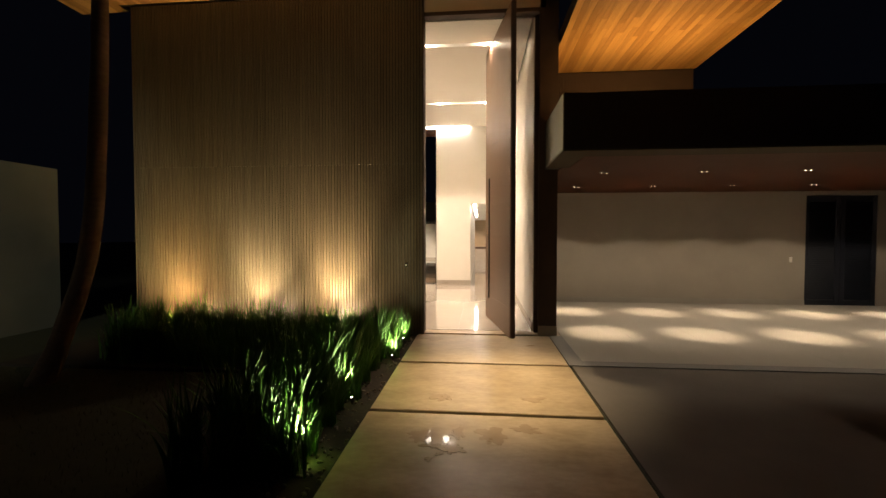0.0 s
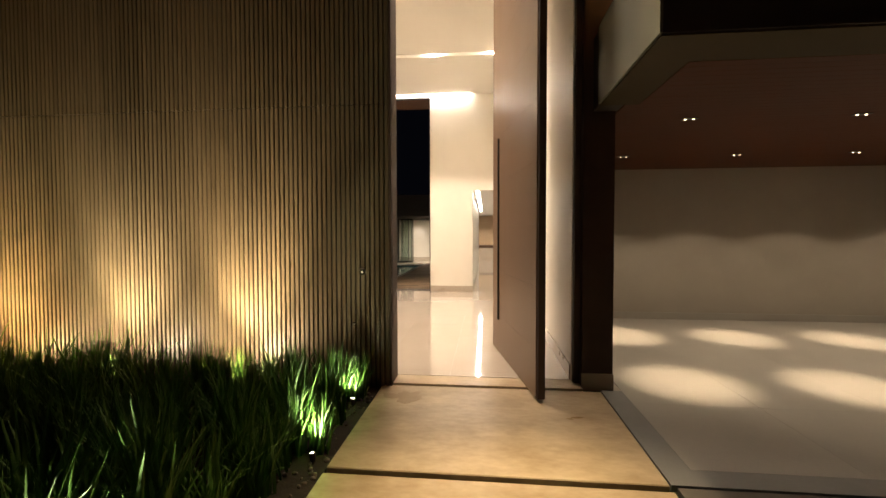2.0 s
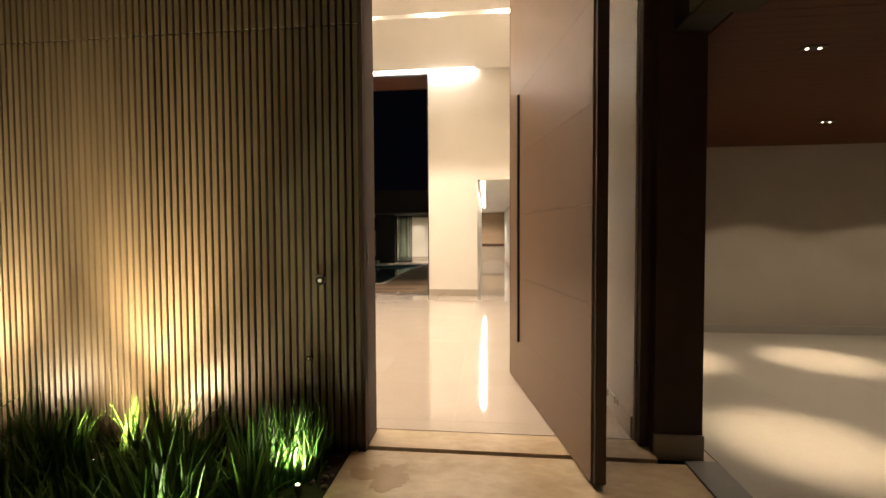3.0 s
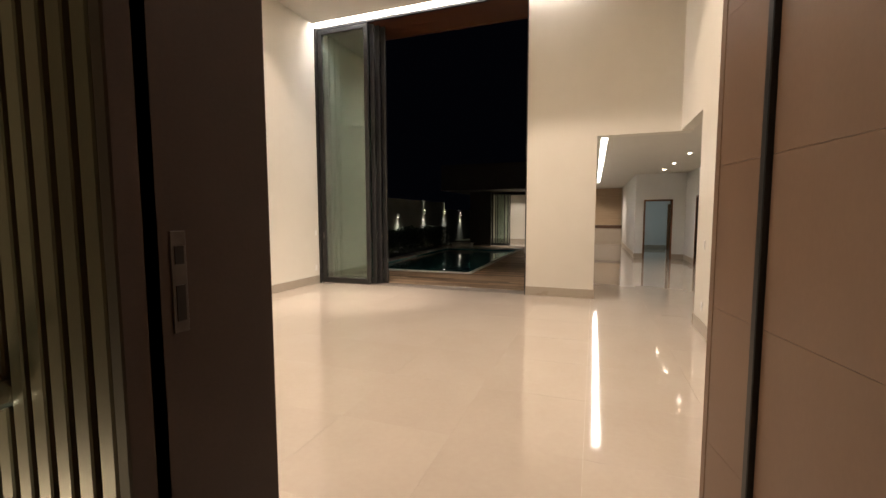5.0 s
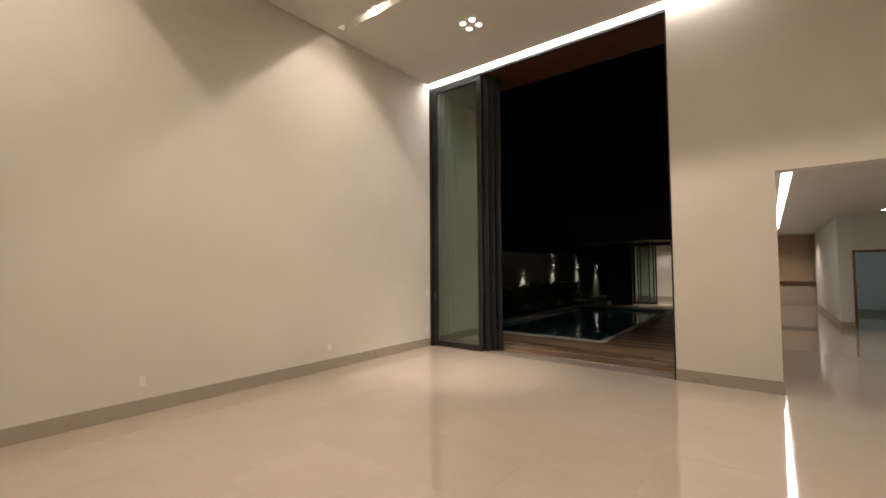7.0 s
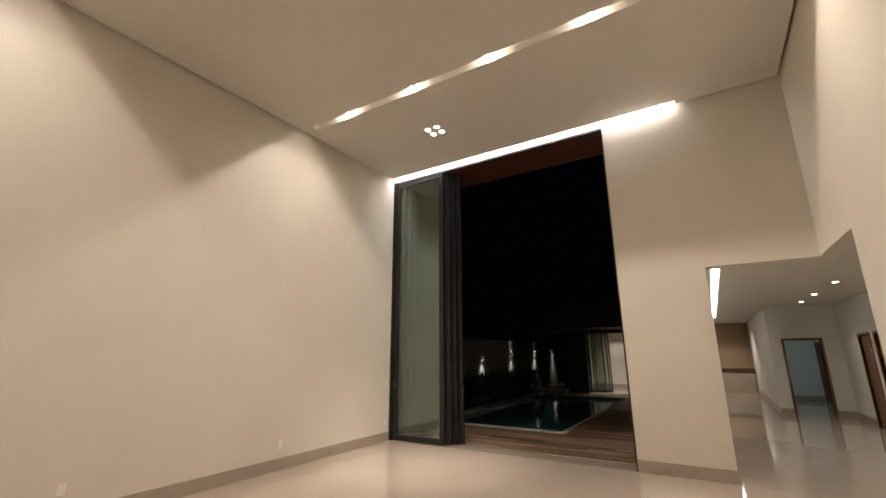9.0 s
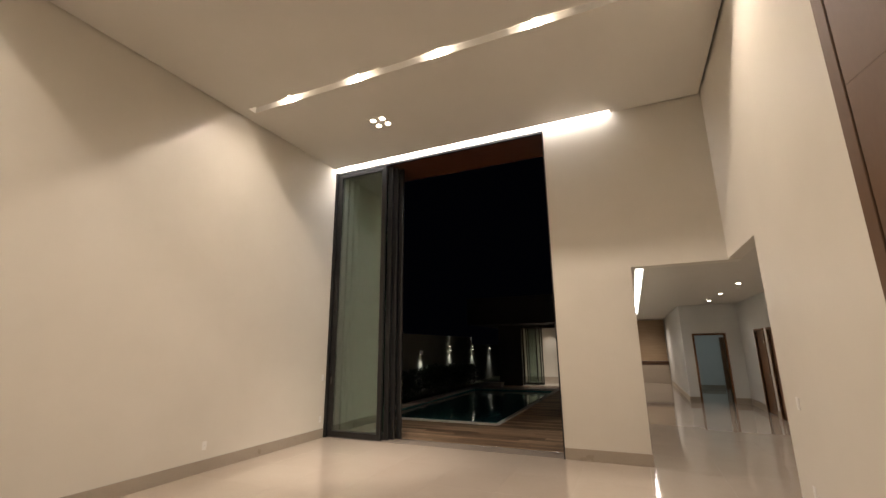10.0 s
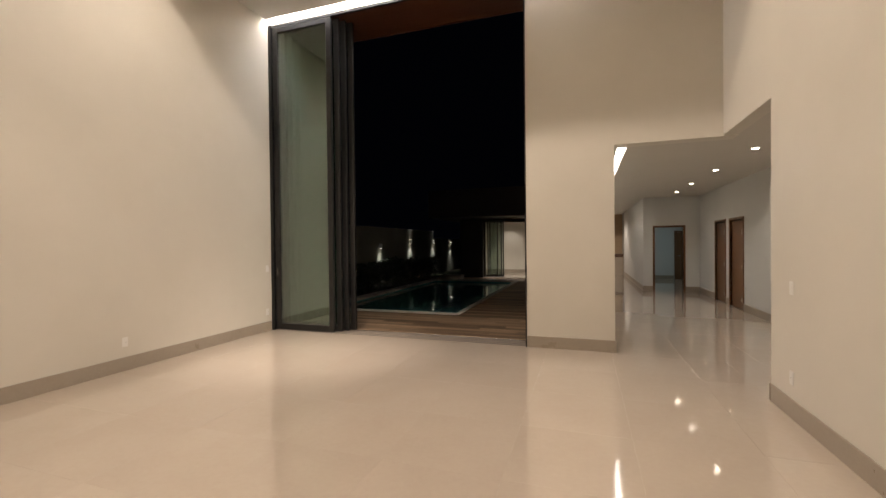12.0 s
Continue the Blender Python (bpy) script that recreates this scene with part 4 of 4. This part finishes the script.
bm = boxes(*[(-5.6, 0.5, 7.965 + i * 0.112, 7.965 + i * 0.112 + 0.108, 5.735, 5.751) for i in range(7)], (-5.6, 0.5, 8.75, 8.78, 5.72, 6.1), (-5.335, -0.61, 7.802, 7.88, 5.735, 5.751), (-5.335, -0.61, 7.884, 7.962, 5.735, 5.751))
part("planks", bm, EAVEWOOD, eave)

# path slabs
path = structure("path", boxes((-0.10, 2.27, -9.0, -0.10, -0.12, -0.078)), SOIL, "row of large beige travertine path slabs", "path")
for a, b in ((-1.795, -0.085), (-3.495, -1.865), (-5.195, -3.565), (-6.895, -5.265), (-8.595, -6.965), (-10.3, -8.67)):
    bm = bmesh.new()
    box(bm, -0.115, 2.285, a, b, -0.076, -0.022, bevel=0.007)
    part("slab", bm, STONE, path)

# carport floor tiles
bm = bmesh.new()
box(bm, 0.0005, 1.1995, 0.0005, 1.1995, -0.008, 0.0)
gt = mesh_of("tile", bm, GARAGE_TILE)
for i in range(10):
    for j in range(5):
        x, y = 2.52 + i * 1.2, -1.57 + j * 1.2
        ob = piece("tile", gt, garage_floor, pose(x, y, -0.027))
        if j == 4:
            ob.scale.y = (4.12 - y) / 1.2

# living room and gallery tiles
floor = structure("floor", boxes((-5.395, 2.018, 0.215, 7.735, -0.012, -0.0016)), JOINT, "polished beige porcelain tile floor", "floor")
T = 0.90
tiles = {}


def lay(parent, x0, x1, y0, y1, ox, oy):
    i0, j0 = math.floor((x0 - ox) / T), math.floor((y0 - oy) / T)
    for i in range(i0, math.ceil((x1 - ox) / T)):
        for j in range(j0, math.ceil((y1 - oy) / T)):
            xa, xb = max(x0, ox + i * T), min(x1, ox + (i + 1) * T)
            ya, yb = max(y0, oy + j * T), min(y1, oy + (j + 1) * T)
            if xb - xa < 0.02 or yb - ya < 0.02:
                continue
            key = (round(xb - xa, 3), round(yb - ya, 3))
            if key not in tiles:
                bm = bmesh.new()
                box(bm, 0.0005, key[0] - 0.0005, 0.0005, key[1] - 0.0005, -0.009, 0.0)
                tiles[key] = mesh_of("tile", bm, TILE)
            piece("tile", tiles[key], parent, pose(xa, ya, 0, rng.uniform(-0.035, 0.035), rng.uniform(-0.035, 0.035)))


lay(floor, -5.40, 2.022, 0.212, 7.739, -0.28, 0.4)
gallery_floor = structure("gallery_floor", boxes((0.672, GE - 0.003, 7.742, 24.1, -0.012, -0.0016)), JOINT, "polished beige porcelain gallery floor", "floor")
lay(gallery_floor, 2.022, GE, 5.9, 7.739, -0.28, 0.4)
lay(gallery_floor, GE, 4.60, EW + 0.15, 21.0, -0.28, 0.4)
lay(gallery_floor, 0.669, GE, 7.739, 24.2, -0.28, 0.4)
lay(gallery_floor, -5.2, 0.669, 20.7, 24.2, -0.28, 0.4)

# deck planks
deck = structure("deck", boxes((-7.8, 0.38, 8.13, 10.26, -0.4, -0.05), (-2.48, 0.38, 10.26, 20.7, -0.4, -0.05), (-7.8, -6.53, 10.26, 19.2, -0.4, -0.05), (-7.8, -2.48, 19.2, 20.7, -0.4, -0.05)), BACKER, "brown wooden pool deck", "deck")
planks = {}
PW = 0.14


def deck_row(xa, xb, y, k):
    cuts = [xa]
    x = xa + 0.7 + 1.9 * ((k * 0.618) % 1)
    while x < xb - 0.3:
        cuts.append(x)
        x += 2.6
    cuts.append(xb)
    for a, b in zip(cuts, cuts[1:]):
        key = round(b - a, 2)
        if key not in planks:
            bm = bmesh.new()
            box(bm, 0.0015, key - 0.0015, 0.002, PW - 0.002, -0.03, 0.0)
            planks[key] = mesh_of("plank", bm, DECKWOOD)
        piece("plank", planks[key], deck, pose(a, y, -0.008))


y, k = 8.135, 0
while y < 20.55:
    if y < 10.1:
        deck_row(-7.7, 0.375, y, k)
    elif y < 19.2:
        deck_row(-2.485, 0.375, y, k)
    else:
        deck_row(-7.7, 0.375, y, k)
    y += PW
    k += 1


# rain puddles and damp stains on the slabs
def film_mesh(name, seed, rx, ry, rough, mat):
    r = random.Random(seed)
    bm = bmesh.new()
    n = 44
    ph = r.uniform(0, 9)
    low, top = [], []
    for k in range(n):
        a = 2 * math.pi * k / n
        w = 1 + rough * noise.noise((math.cos(a) * 1.7 + ph, math.sin(a) * 1.7, ph)) + 0.5 * rough * noise.noise((math.cos(a) * 4 + ph, math.sin(a) * 4, ph))
        low.append(bm.verts.new((rx * w * math.cos(a), ry * w * math.sin(a), 0)))
        top.append(bm.verts.new((rx * w * 0.97 * math.cos(a), ry * w * 0.97 * math.sin(a), 0.0035)))
    for k in range(n):
        bm.faces.new((low[k], low[(k + 1) % n], top[(k + 1) % n], top[k]))
    bm.faces.new(top)
    return mesh_of(name, bm, mat)


SLAB_TOP = -0.022
puddle = thing("puddle", 0.72, -4.25, SLAB_TOP, "shallow rain puddle shining on the travertine slab", "puddle")
for seed, x, y, rx, ry in ((1, 0.08, 0.0, 0.105, 0.075), (2, -0.06, 0.02, 0.10, 0.035), (3, -0.13, 0.10, 0.03, 0.075), (4, 0.02, 0.16, 0.035, 0.08), (5, -0.02, -0.12, 0.03, 0.02), (6, 0.07, -0.10, 0.02, 0.014), (7, -0.10, -0.20, 0.03, 0.03)):
    piece("water_film", film_mesh("water_film", seed, rx, ry, 0.9, PUDDLE), puddle, pose(x, y, 0.0005 * seed))
for seed, x, y, rx, ry in ((11, 0.50, -4.05, 0.11, 0.10), (12, 1.15, -3.98, 0.12, 0.14), (13, 1.48, -3.84, 0.13, 0.08), (14, 0.84, -3.98, 0.06, 0.10), (15, 0.62, -3.12, 0.10, 0.10), (16, 1.62, -3.1, 0.14, 0.06), (17, 0.20, -0.42, 0.15, 0.12)):
    stain = new("damp_stain", film_mesh("damp_stain", seed, rx, ry, 0.9, WETSTONE))
    stain.location = (x, y, SLAB_TOP - 0.002)
    tagged(stain, "brown damp stain drying on a travertine slab", "stain", "damp stains on the path")
